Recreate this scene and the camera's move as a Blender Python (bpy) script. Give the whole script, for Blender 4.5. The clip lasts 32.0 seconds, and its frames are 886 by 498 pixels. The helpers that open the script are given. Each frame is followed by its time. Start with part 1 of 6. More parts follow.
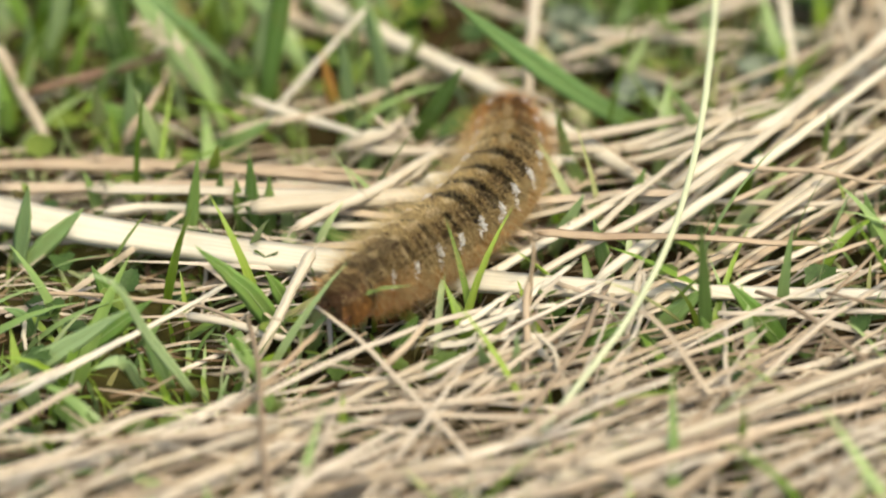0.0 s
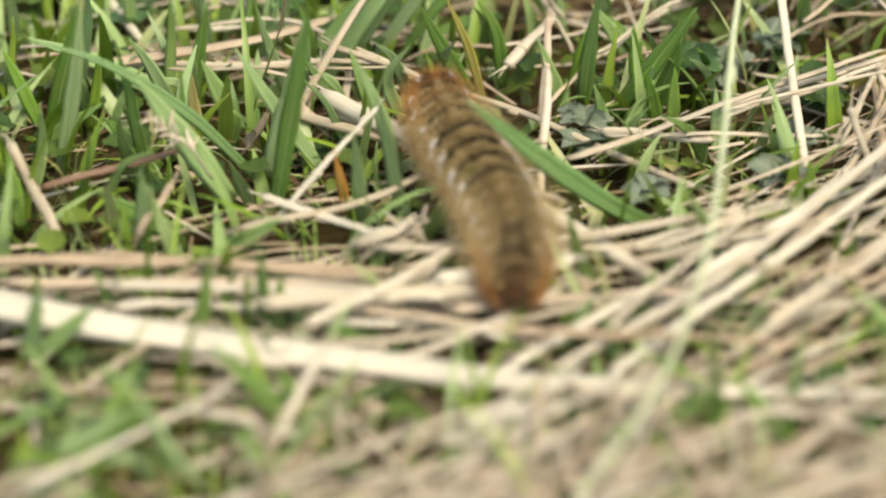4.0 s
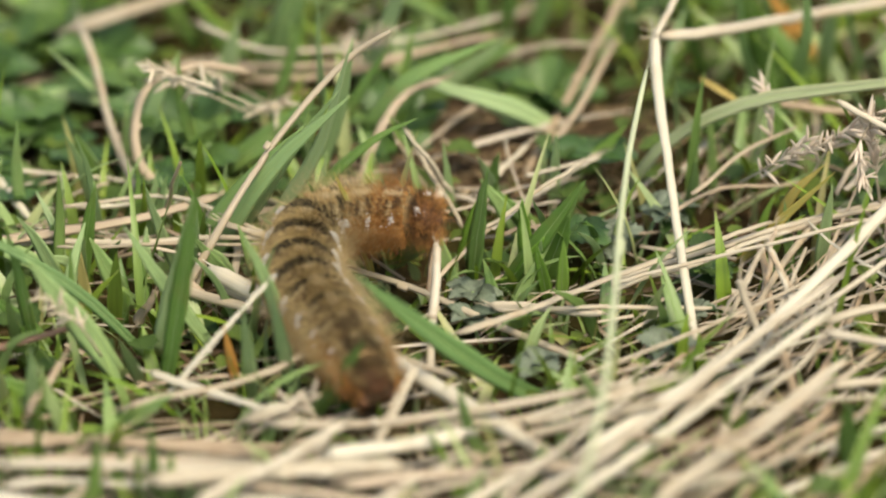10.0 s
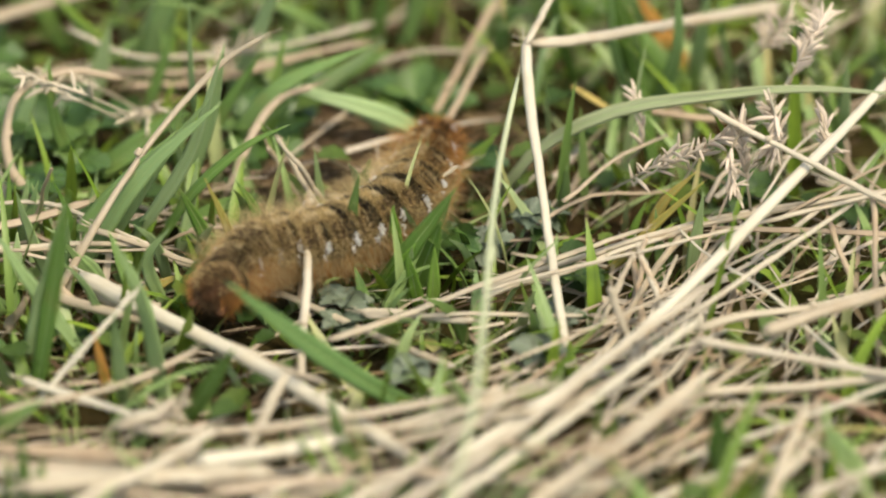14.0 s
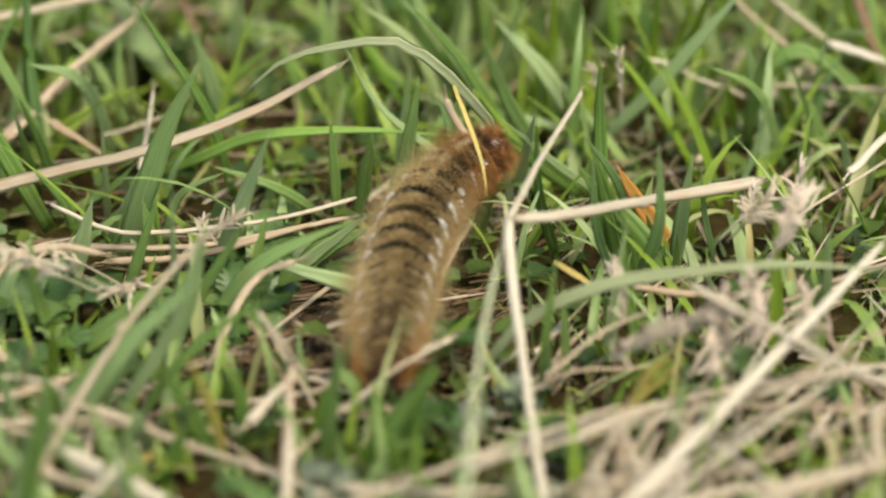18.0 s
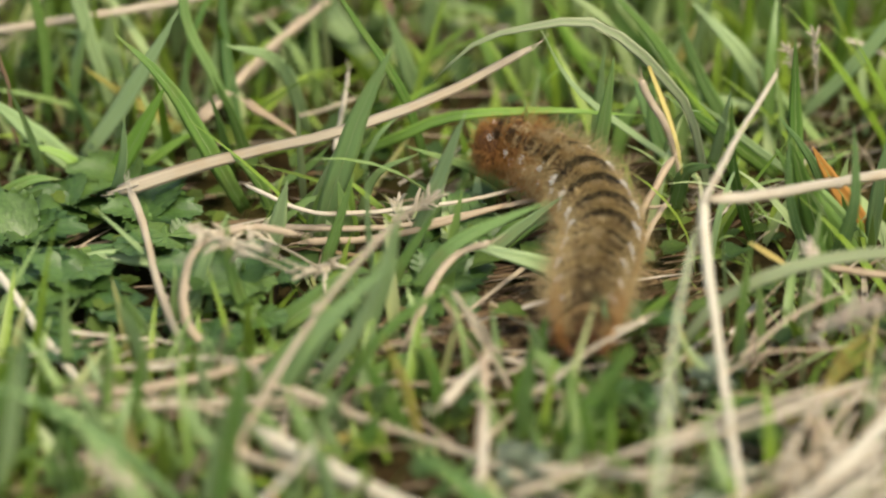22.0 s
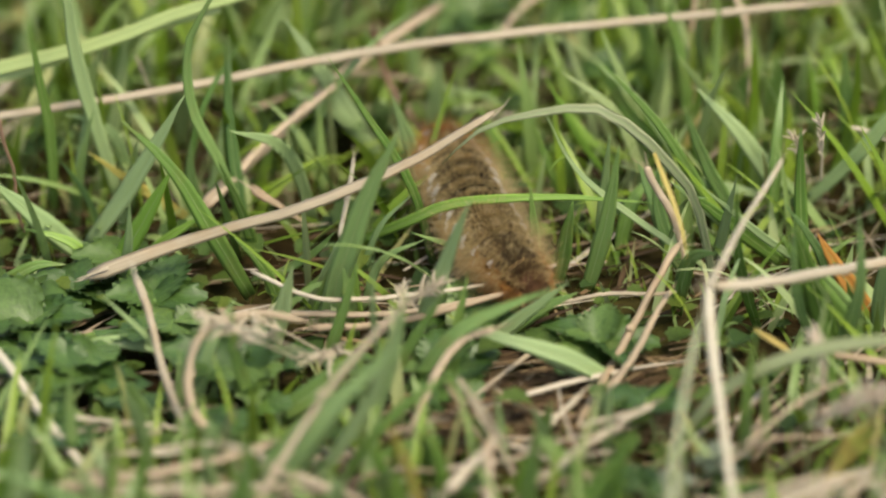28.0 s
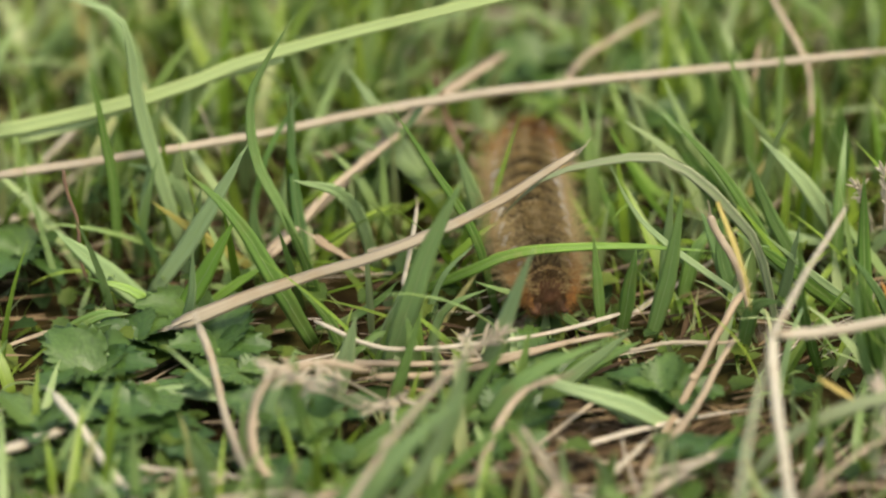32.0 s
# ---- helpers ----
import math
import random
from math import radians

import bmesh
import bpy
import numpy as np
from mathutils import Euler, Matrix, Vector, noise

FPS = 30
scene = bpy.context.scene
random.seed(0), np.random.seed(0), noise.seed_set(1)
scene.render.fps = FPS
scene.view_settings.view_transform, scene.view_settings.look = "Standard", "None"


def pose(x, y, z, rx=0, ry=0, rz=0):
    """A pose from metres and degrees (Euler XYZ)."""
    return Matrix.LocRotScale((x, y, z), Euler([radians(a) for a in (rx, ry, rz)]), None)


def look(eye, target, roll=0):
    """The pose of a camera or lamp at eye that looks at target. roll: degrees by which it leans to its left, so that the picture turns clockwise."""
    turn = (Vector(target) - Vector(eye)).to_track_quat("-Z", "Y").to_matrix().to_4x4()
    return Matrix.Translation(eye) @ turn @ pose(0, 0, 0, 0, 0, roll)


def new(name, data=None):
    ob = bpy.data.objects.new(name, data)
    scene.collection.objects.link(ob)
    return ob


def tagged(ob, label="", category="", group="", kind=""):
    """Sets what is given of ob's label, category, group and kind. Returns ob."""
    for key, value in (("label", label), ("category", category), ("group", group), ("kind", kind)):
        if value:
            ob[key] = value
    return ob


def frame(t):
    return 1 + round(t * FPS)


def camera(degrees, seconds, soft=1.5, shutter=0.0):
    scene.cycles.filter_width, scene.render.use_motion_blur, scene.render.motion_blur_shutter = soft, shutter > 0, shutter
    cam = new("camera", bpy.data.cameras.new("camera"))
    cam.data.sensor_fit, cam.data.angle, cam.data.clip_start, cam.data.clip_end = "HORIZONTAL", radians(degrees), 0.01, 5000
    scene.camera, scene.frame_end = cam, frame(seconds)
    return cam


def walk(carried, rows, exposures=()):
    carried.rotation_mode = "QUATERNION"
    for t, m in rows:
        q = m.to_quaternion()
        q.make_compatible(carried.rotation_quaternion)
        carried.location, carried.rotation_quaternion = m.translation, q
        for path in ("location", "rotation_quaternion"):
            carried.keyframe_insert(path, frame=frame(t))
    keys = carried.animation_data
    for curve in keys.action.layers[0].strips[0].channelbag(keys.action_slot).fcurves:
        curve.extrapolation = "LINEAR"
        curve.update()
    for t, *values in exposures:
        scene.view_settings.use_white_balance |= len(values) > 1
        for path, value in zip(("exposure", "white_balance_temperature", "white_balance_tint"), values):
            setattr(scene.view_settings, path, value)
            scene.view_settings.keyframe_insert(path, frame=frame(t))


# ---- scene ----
# The camera stands still on its support and turns after the caterpillar through a long lens.
EYE = (0.0000, -1.3796, 0.8959)
cam = camera(6.0, 32.0, soft=2.2)
ROWS = [
    (0.0, 55.1478, 0.9530, 1.3547),
    (0.5, 55.3450, 1.0217, 1.2689),
    (1.0, 55.4139, 0.9190, 1.1129),
    (1.5, 55.6492, 0.7662, 1.1103),
    (2.0, 55.6893, 0.9836, 1.0885),
    (2.5, 55.7037, 0.9946, 1.0336),
    (3.0, 55.6221, 0.8092, 1.0061),
    (3.5, 55.7022, 0.7646, 1.2638),
    (4.0, 55.8141, 0.7162, 1.6087),
    (4.5, 56.1028, 0.8002, 1.6652),
    (6.5, 56.2389, 0.7096, 1.5378),
    (7.0, 56.4543, 0.6794, 1.4809),
    (7.5, 56.4224, 0.8018, 1.4926),
    (8.0, 56.4922, 0.8188, 1.4937),
    (8.5, 56.5351, 0.9359, 1.2603),
    (9.0, 56.6154, 0.5352, 1.2913),
    (9.5, 56.9259, 0.4961, 1.0196),
    (10.0, 56.9898, 0.7187, 0.7089),
    (10.5, 57.0721, 0.7846, 0.5763),
    (11.0, 57.0246, 0.6187, 0.5518),
    (11.5, 56.9769, 0.5462, 0.4391),
    (12.0, 57.0404, 0.3123, 0.3056),
    (12.5, 57.1242, 0.0180, 0.1022),
    (13.0, 57.0000, -0.0000, 0.0000),
    (13.5, 56.9846, 0.1189, 0.0411),
    (15.5, 57.3954, 0.1314, 0.0668),
    (16.0, 57.4921, 0.0410, 0.0211),
    (16.5, 57.7114, -0.0469, -0.0753),
    (17.0, 58.0230, 0.1597, -0.1643),
    (17.5, 58.1594, 0.1024, -0.1521),
    (18.0, 58.2206, 0.0395, -0.0391),
    (18.5, 58.1786, -0.0980, -0.0871),
    (19.0, 58.1489, -0.1420, -0.0719),
    (19.5, 58.3681, -0.2383, -0.0758),
    (20.0, 58.4185, -0.0441, -0.1201),
    (20.5, 58.4221, 0.2847, 0.1955),
    (21.0, 58.1952, 0.5503, 0.6464),
    (21.5, 58.0285, 0.7398, 0.8987),
    (22.0, 58.0976, 0.7339, 1.0863),
    (22.5, 58.2190, 0.7409, 1.0946),
    (23.0, 58.2237, 0.7478, 1.1512),
    (23.5, 58.2264, 0.6079, 1.2419),
    (24.0, 58.3166, 0.6232, 1.2784),
    (24.5, 58.3636, 0.6527, 1.2281),
    (26.5, 58.2977, 0.9237, 1.1363),
    (27.0, 58.4746, 0.8364, 1.1556),
    (27.5, 58.6002, 0.5792, 1.2891),
    (28.0, 58.6835, 0.6597, 1.1725),
    (28.5, 58.6633, 0.5376, 1.2730),
    (29.0, 58.7161, 0.7985, 1.2609),
    (29.5, 58.8557, 0.7591, 1.4013),
    (30.0, 58.9900, 0.7980, 1.4947),
    (30.5, 59.1099, 0.7985, 1.4014),
    (31.0, 58.9413, 0.7876, 1.3890),
    (31.5, 58.9269, 0.8794, 1.4259),
    (32.0, 59.0211, 0.9551, 1.4954),
]
walk(cam, [(t, pose(*EYE, rx, ry, rz)) for t, rx, ry, rz in ROWS], [(0, 1.22, 7500, 7), (4, 1.25, 7500, 7), (8, 1.18, 7500, 7), (12, 1.06, 7500, 7), (16, 1.12, 7500, 7), (19, 1.1, 7500, 7), (24, 1.04, 7500, 7), (28, 0.97, 7500, 7), (32, 0.96, 7500, 7)])
cam.data.dof.use_dof = True
cam.data.dof.aperture_fstop = 6.1

# ---- light: a bright overcast sky ----
world = bpy.data.worlds.new("overcast_sky")
scene.world = world
world.use_nodes = True
sky = world.node_tree.nodes.new("ShaderNodeTexSky")
sky.sky_type = "NISHITA"
sky.sun_disc = False
sky.sun_elevation, sky.sun_rotation = radians(66), radians(126)
sky.air_density, sky.dust_density, sky.ozone_density = 1.0, 3.0, 1.0
world.node_tree.nodes["Background"].inputs["Strength"].default_value = 0.13
world.node_tree.links.new(sky.outputs[0], world.node_tree.nodes["Background"].inputs["Color"])
sun = new("sun", bpy.data.lights.new("sun", "SUN"))
sun.data.energy, sun.data.angle, sun.data.color = 1.5, radians(25), (1.0, 0.95, 0.87)
sun.matrix_world = look((0.7, -0.5, 2.0), (0, 0, 0))

MM = 0.001


# ---- materials ----
def material(name, colours, rough=0.5, along=60.0, across=3.0, contrast=0.5, clear=0.0, spread="object", spec=0.5, bump=0.2, stain=None, stain_amount=0.3):
    """A plant material: colours for the ramp of the random tone, streaks along the piece, stains, and light that passes through."""
    m = bpy.data.materials.new(name)
    m.use_nodes = True
    n, l = m.node_tree.nodes, m.node_tree.links
    b = n["Principled BSDF"]
    if spread == "object":
        rnd = n.new("ShaderNodeObjectInfo").outputs["Random"]
    else:
        rnd = n.new("ShaderNodeNewGeometry").outputs["Random Per Island"]
    ramp = n.new("ShaderNodeValToRGB")
    e = ramp.color_ramp.elements
    for i, c in enumerate(colours):
        p = i / max(1, len(colours) - 1)
        if i < 2:
            e[i].position, e[i].color = p, (*c, 1)
        else:
            e.new(p).color = (*c, 1)
    if len(colours) > 2:
        for i, c in enumerate(colours):
            e[i].position, e[i].color = i / (len(colours) - 1), (*c, 1)
    l.new(rnd, ramp.inputs[0])
    uv = n.new("ShaderNodeTexCoord")
    mp = n.new("ShaderNodeMapping")
    mp.inputs["Scale"].default_value = (along, across, 1)
    shift = n.new("ShaderNodeVectorMath")
    shift.operation = "ADD"
    l.new(uv.outputs["UV"], shift.inputs[0])
    l.new(rnd, shift.inputs[1])
    l.new(shift.outputs[0], mp.inputs["Vector"])
    fibre = n.new("ShaderNodeTexNoise")
    fibre.inputs["Scale"].default_value, fibre.inputs["Detail"].default_value = 1.0, 4
    l.new(mp.outputs[0], fibre.inputs["Vector"])
    mix = n.new("ShaderNodeMix")
    mix.data_type, mix.blend_type = "RGBA", "MULTIPLY"
    mix.inputs["Factor"].default_value = contrast
    tone = n.new("ShaderNodeMapRange")
    tone.inputs["From Min"].default_value, tone.inputs["From Max"].default_value = 0.3, 0.7
    tone.inputs["To Min"].default_value, tone.inputs["To Max"].default_value = 0.45, 1.25
    l.new(fibre.outputs["Fac"], tone.inputs["Value"])
    l.new(ramp.outputs[0], mix.inputs["A"])
    l.new(tone.outputs[0], mix.inputs["B"])
    colour = mix.outputs["Result"]
    if stain:
        spots = n.new("ShaderNodeTexNoise")
        spots.inputs["Scale"].default_value, spots.inputs["Detail"].default_value = 160.0, 3
        l.new(uv.outputs["Object"], spots.inputs["Vector"])
        cut = n.new("ShaderNodeMapRange")
        cut.inputs["From Min"].default_value, cut.inputs["From Max"].default_value = 0.52, 0.72
        cut.inputs["To Max"].default_value = stain_amount
        l.new(spots.outputs["Fac"], cut.inputs["Value"])
        dirt = n.new("ShaderNodeMix")
        dirt.data_type = "RGBA"
        dirt.inputs["B"].default_value = (*stain, 1)
        l.new(cut.outputs[0], dirt.inputs["Factor"])
        l.new(colour, dirt.inputs["A"])
        colour = dirt.outputs["Result"]
    l.new(colour, b.inputs["Base Color"])
    b.inputs["Roughness"].default_value = rough
    b.inputs["Specular IOR Level"].default_value = spec
    if bump:
        bp = n.new("ShaderNodeBump")
        bp.inputs["Strength"].default_value, bp.inputs["Distance"].default_value = bump, 0.0003
        l.new(fibre.outputs["Fac"], bp.inputs["Height"])
        l.new(bp.outputs[0], b.inputs["Normal"])
    if clear:
        t = n.new("ShaderNodeBsdfTranslucent")
        l.new(colour, t.inputs["Color"])
        ms = n.new("ShaderNodeMixShader")
        ms.inputs[0].default_value = clear
        l.new(b.outputs[0], ms.inputs[1])
        l.new(t.outputs[0], ms.inputs[2])
        l.new(ms.outputs[0], n["Material Output"].inputs["Surface"])
    return m


GREENS = [(0.10, 0.185, 0.012), (0.15, 0.255, 0.018), (0.20, 0.31, 0.03), (0.25, 0.35, 0.045)]
STRAWS = [(0.34, 0.28, 0.185), (0.43, 0.37, 0.258), (0.48, 0.425, 0.315), (0.39, 0.32, 0.215)]
MAT = {
    "green": material("grass_green", [(0.105, 0.215, 0.034), (0.165, 0.295, 0.065), (0.23, 0.365, 0.115), (0.31, 0.44, 0.185)], rough=0.38, along=80, across=9, contrast=0.16, clear=0.15, stain=(0.25, 0.2, 0.06), stain_amount=0.25),
    "mid": material("grass_mid_green", [(0.12, 0.23, 0.062), (0.165, 0.285, 0.10)], rough=0.42, along=80, across=10, contrast=0.16, clear=0.15),
    "rib": material("blade_midrib", [(0.26, 0.38, 0.13), (0.33, 0.43, 0.17)], rough=0.45, along=60, across=3, contrast=0.25, clear=0.1),
    "bright": material("grass_bright_green", [(0.20, 0.38, 0.05), (0.26, 0.43, 0.08)], rough=0.42, along=80, across=6, contrast=0.16, clear=0.15),
    "dark": material("grass_dark_green", [(0.10, 0.20, 0.035), (0.14, 0.24, 0.05)], rough=0.4, along=80, across=9, contrast=0.16, clear=0.15),
    "grey": material("grass_grey_green", [(0.26, 0.385, 0.15), (0.36, 0.475, 0.22)], rough=0.42, along=80, across=10, contrast=0.16, clear=0.15),
    "sage": material("grass_olive_grey", [(0.28, 0.33, 0.16), (0.33, 0.37, 0.20)], rough=0.42, along=80, across=14, contrast=0.35, clear=0.15),
    "lime": material("grass_yellow_green", [(0.40, 0.50, 0.19), (0.44, 0.53, 0.22)], rough=0.4, along=60, across=7, contrast=0.16, clear=0.15),
    "pale": material("stem_pale_green", [(0.47, 0.51, 0.30), (0.54, 0.56, 0.36)], rough=0.4, along=60, across=6, contrast=0.3, clear=0.15),
    "straw": material("straw_cream", STRAWS, rough=0.45, along=50, across=20, contrast=0.5, stain=(0.30, 0.19, 0.08), stain_amount=0.35),
    "white": material("straw_bleached", [(0.50, 0.455, 0.335), (0.55, 0.505, 0.385)], rough=0.42, along=40, across=26, contrast=0.4, stain=(0.40, 0.30, 0.16), stain_amount=0.25),
    "tan": material("straw_tan", [(0.36, 0.26, 0.155), (0.44, 0.34, 0.22), (0.50, 0.395, 0.27)], rough=0.5, along=50, across=18, contrast=0.5, clear=0.1, stain=(0.24, 0.14, 0.07), stain_amount=0.4),
    "brown": material("stalk_brown", [(0.16, 0.09, 0.05), (0.24, 0.14, 0.08)], rough=0.6, along=50, across=6, contrast=0.5),
    "orange": material("leaf_orange", [(0.52, 0.23, 0.05), (0.58, 0.29, 0.07)], rough=0.5, along=60, across=6, contrast=0.25, clear=0.15),
    "yellow": material("blade_yellowing", [(0.42, 0.36, 0.08), (0.50, 0.38, 0.10)], rough=0.5, along=60, across=6, contrast=0.25, clear=0.15),
    "leaf": material("broad_leaf", [(0.042, 0.095, 0.018), (0.066, 0.135, 0.028), (0.105, 0.18, 0.038)], rough=0.4, spec=0.5, along=14, across=14, contrast=0.5, clear=0.1, bump=0.6),
    "silver": material("silvery_leaf", [(0.12, 0.165, 0.10), (0.18, 0.215, 0.145)], rough=0.6, along=14, across=14, contrast=0.5, clear=0.15, bump=0.5),
    "many_green": material("turf_green", [*GREENS, (0.14, 0.235, 0.05), (0.24, 0.35, 0.11), (0.31, 0.42, 0.155), (0.37, 0.46, 0.20), (0.36, 0.31, 0.10)], rough=0.45, along=60, across=5, contrast=0.4, clear=0.2, spread="island"),
    "many_straw": material("thatch", [(0.20, 0.14, 0.08), (0.38, 0.295, 0.19), (0.47, 0.395, 0.285), (0.54, 0.475, 0.365)], rough=0.5, along=50, across=8, contrast=0.5, spread="island"),
    "many_leaf": material("herb_leaves", [(0.03, 0.066, 0.012), (0.048, 0.095, 0.018), (0.08, 0.13, 0.018), (0.13, 0.18, 0.024)], rough=0.6, spec=0.3, along=14, across=14, contrast=0.5, clear=0.2, spread="island"),
    "litter": material("dead_leaf_litter", [(0.05, 0.031, 0.016), (0.11, 0.068, 0.034), (0.19, 0.128, 0.064), (0.30, 0.22, 0.12)], rough=0.7, spec=0.2, along=50, across=6, contrast=0.5, clear=0.1, spread="island"),
    "seed": material("seed_husk", [(0.58, 0.49, 0.34), (0.66, 0.57, 0.43)], rough=0.6, along=20, across=5, contrast=0.4, clear=0.15),
    "mauve": material("seed_husk_mauve", [(0.60, 0.49, 0.37), (0.71, 0.60, 0.47)], rough=0.6, along=20, across=5, contrast=0.4, clear=0.15),
}


def soil_material():
    m = bpy.data.materials.new("soil_and_moss")
    m.use_nodes = True
    n, l = m.node_tree.nodes, m.node_tree.links
    b = n["Principled BSDF"]
    c = n.new("ShaderNodeTexCoord")
    big = n.new("ShaderNodeTexNoise")
    big.inputs["Scale"].default_value, big.inputs["Detail"].default_value = 25, 6
    fine = n.new("ShaderNodeTexNoise")
    fine.inputs["Scale"].default_value, fine.inputs["Detail"].default_value = 260, 8
    for t in (big, fine):
        l.new(c.outputs["Object"], t.inputs["Vector"])
    ramp = n.new("ShaderNodeValToRGB")
    e = ramp.color_ramp.elements
    e[0].position, e[0].color = 0.40, (0.034, 0.022, 0.009, 1)
    e[1].position, e[1].color = 0.75, (0.055, 0.055, 0.014, 1)
    l.new(big.outputs["Fac"], ramp.inputs[0])
    away = n.new("ShaderNodeVectorMath")
    away.operation = "LENGTH"
    l.new(c.outputs["Object"], away.inputs[0])
    reach = n.new("ShaderNodeMapRange")
    reach.inputs["From Min"].default_value, reach.inputs["From Max"].default_value = 0.5, 1.2
    l.new(away.outputs["Value"], reach.inputs["Value"])
    lawn = n.new("ShaderNodeMix")
    lawn.data_type = "RGBA"
    lawn.inputs["B"].default_value = (0.085, 0.13, 0.025, 1)
    l.new(reach.outputs[0], lawn.inputs["Factor"])
    l.new(ramp.outputs[0], lawn.inputs["A"])
    mix = n.new("ShaderNodeMix")
    mix.data_type, mix.blend_type = "RGBA", "OVERLAY"
    mix.inputs["Factor"].default_value = 0.8
    l.new(lawn.outputs["Result"], mix.inputs["A"])
    l.new(fine.outputs["Fac"], mix.inputs["B"])
    l.new(mix.outputs["Result"], b.inputs["Base Color"])
    b.inputs["Roughness"].default_value = 0.95
    b.inputs["Specular IOR Level"].default_value = 0.05
    bp = n.new("ShaderNodeBump")
    bp.inputs["Strength"].default_value, bp.inputs["Distance"].default_value = 0.8, 0.002
    l.new(fine.outputs["Fac"], bp.inputs["Height"])
    l.new(bp.outputs[0], b.inputs["Normal"])
    return m


# ---- mesh tools ----
def mesh_object(name, verts, faces, uvs, mat, parent=None, smooth=True):
    """One mesh object from arrays in millimetres; uvs are given per vertex."""
    me = bpy.data.meshes.new(name)
    me.from_pydata((np.asarray(verts) * MM).tolist(), [], faces)
    idx = np.empty(len(me.loops), dtype=np.int32)
    me.loops.foreach_get("vertex_index", idx)
    layer = me.uv_layers.new(name="along")
    layer.data.foreach_set("uv", np.asarray(uvs, dtype=np.float32)[idx].ravel())
    if smooth:
        me.polygons.foreach_set("use_smooth", np.ones(len(me.polygons), dtype=bool))
    me.materials.append(mat)
    ob = new(name, me)
    if parent:
        ob.parent = parent
    return ob


def through_points(points, steps):
    """A smooth curve (Catmull-Rom) through the points, at steps + 1 even stations."""
    p = np.asarray(points, float)
    if len(p) == 2:
        p = np.array([p[0], (p[0] + p[1]) / 2, p[1]])
    q = np.vstack([2 * p[0] - p[1], p, 2 * p[-1] - p[-2]])
    fine = []
    for i in range(1, len(q) - 2):
        for s in np.linspace(0, 1, 12, endpoint=False):
            a, b, c, d = q[i - 1], q[i], q[i + 1], q[i + 2]
            fine.append(0.5 * (2 * b + (c - a) * s + (2 * a - 5 * b + 4 * c - d) * s * s + (3 * b - a - 3 * c + d) * s ** 3))
    fine.append(p[-1])
    fine = np.array(fine)
    run = np.r_[0, np.cumsum(np.linalg.norm(np.diff(fine, axis=0), axis=1))]
    at = np.linspace(0, run[-1], steps + 1)
    return np.stack([np.interp(at, run, fine[:, k]) for k in range(3)], 1), run[-1]


def sweep(points, width, section, face, taper, steps=12, rough=0.0, seed=0, bend=0.0):
    """Vertices, faces and uvs of a section swept along a smooth curve. face: the way that the flat side looks; taper(s): width along it."""
    c, length = through_points(points, steps)
    if bend:
        amp = np.random.RandomState(seed + 7).normal(0, bend, (3, 3))
        s = np.linspace(0, 1, steps + 1)[:, None]
        c = c + sum(amp[k] * np.sin(math.pi * (k + 1) * s) for k in range(3))
    tan = np.gradient(c, axis=0)
    tan /= np.linalg.norm(tan, axis=1)[:, None]
    side = np.cross(tan, np.asarray(face, float))
    side /= np.linalg.norm(side, axis=1)[:, None] + 1e-9
    nor = np.cross(side, tan)
    k = len(section)
    rng = np.random.RandomState(seed)
    v, uv = [], []
    for i, s in enumerate(np.linspace(0, 1, steps + 1)):
        w = width * taper(s)
        off = rng.normal(0, rough, 2) * width
        for j, (a, b) in enumerate(section):
            v.append(c[i] + side[i] * (a * w + off[0]) + nor[i] * (b * w + off[1]))
            uv.append((s * length * MM, j / k))
    f = []
    for i in range(steps):
        for j in range(k):
            f.append((i * k + j, i * k + (j + 1) % k, (i + 1) * k + (j + 1) % k, (i + 1) * k + j))
    f.append(tuple(range(k))[::-1])
    f.append(tuple(range(steps * k, steps * k + k)))
    return np.array(v), f, np.array(uv)


TUBE = [(0.5 * math.cos(a), 0.36 * math.sin(a) * (1.0 if i % 2 else 0.88)) for i, a in enumerate(np.linspace(0, 2 * math.pi, 9)[:-1])]
FLAT = [(-0.5, 0.10), (-0.2, 0.13), (0.0, 0.06), (0.22, 0.15), (0.5, 0.04), (0.2, -0.02), (-0.15, -0.04)]
LEAFY = [(-0.5, 0.08), (-0.25, 0.02), (0.0, -0.02), (0.25, 0.02), (0.5, 0.08), (0.24, -0.03), (0.0, -0.07), (-0.24, -0.03)]
made = [0]

BLADE_LABELS = {
    "green": "fresh green grass blade growing out of the turf",
    "bright": "bright light-green young grass blade in the turf",
    "dark": "dark green grass blade among the turf",
    "mid": "broad ribbed green grass blade leaning over the turf",
    "grey": "long arching grey-green grass blade with fine ribs",
    "sage": "long arching olive-grey grass blade with fine ribs",
    "lime": "long smooth yellow-green grass leaf arching over the turf",
    "orange": "withered orange-brown grass blade among green ones",
    "yellow": "narrow yellowing grass blade leaning in the turf",
    "tan": "dry curled tan grass blade on the turf",
    "straw": "dry cream grass blade lying on the turf",
}
STRAW_LABELS = {
    "straw": "dry cream straw lying on the turf",
    "white": "thick bleached straw stalk lying on the thatch",
    "tan": "dry tan straw stalk lying on the turf",
    "brown": "dark brown dead stalk lying in the grass",
    "pale": "long pale green grass stem leaning over the straw",
}


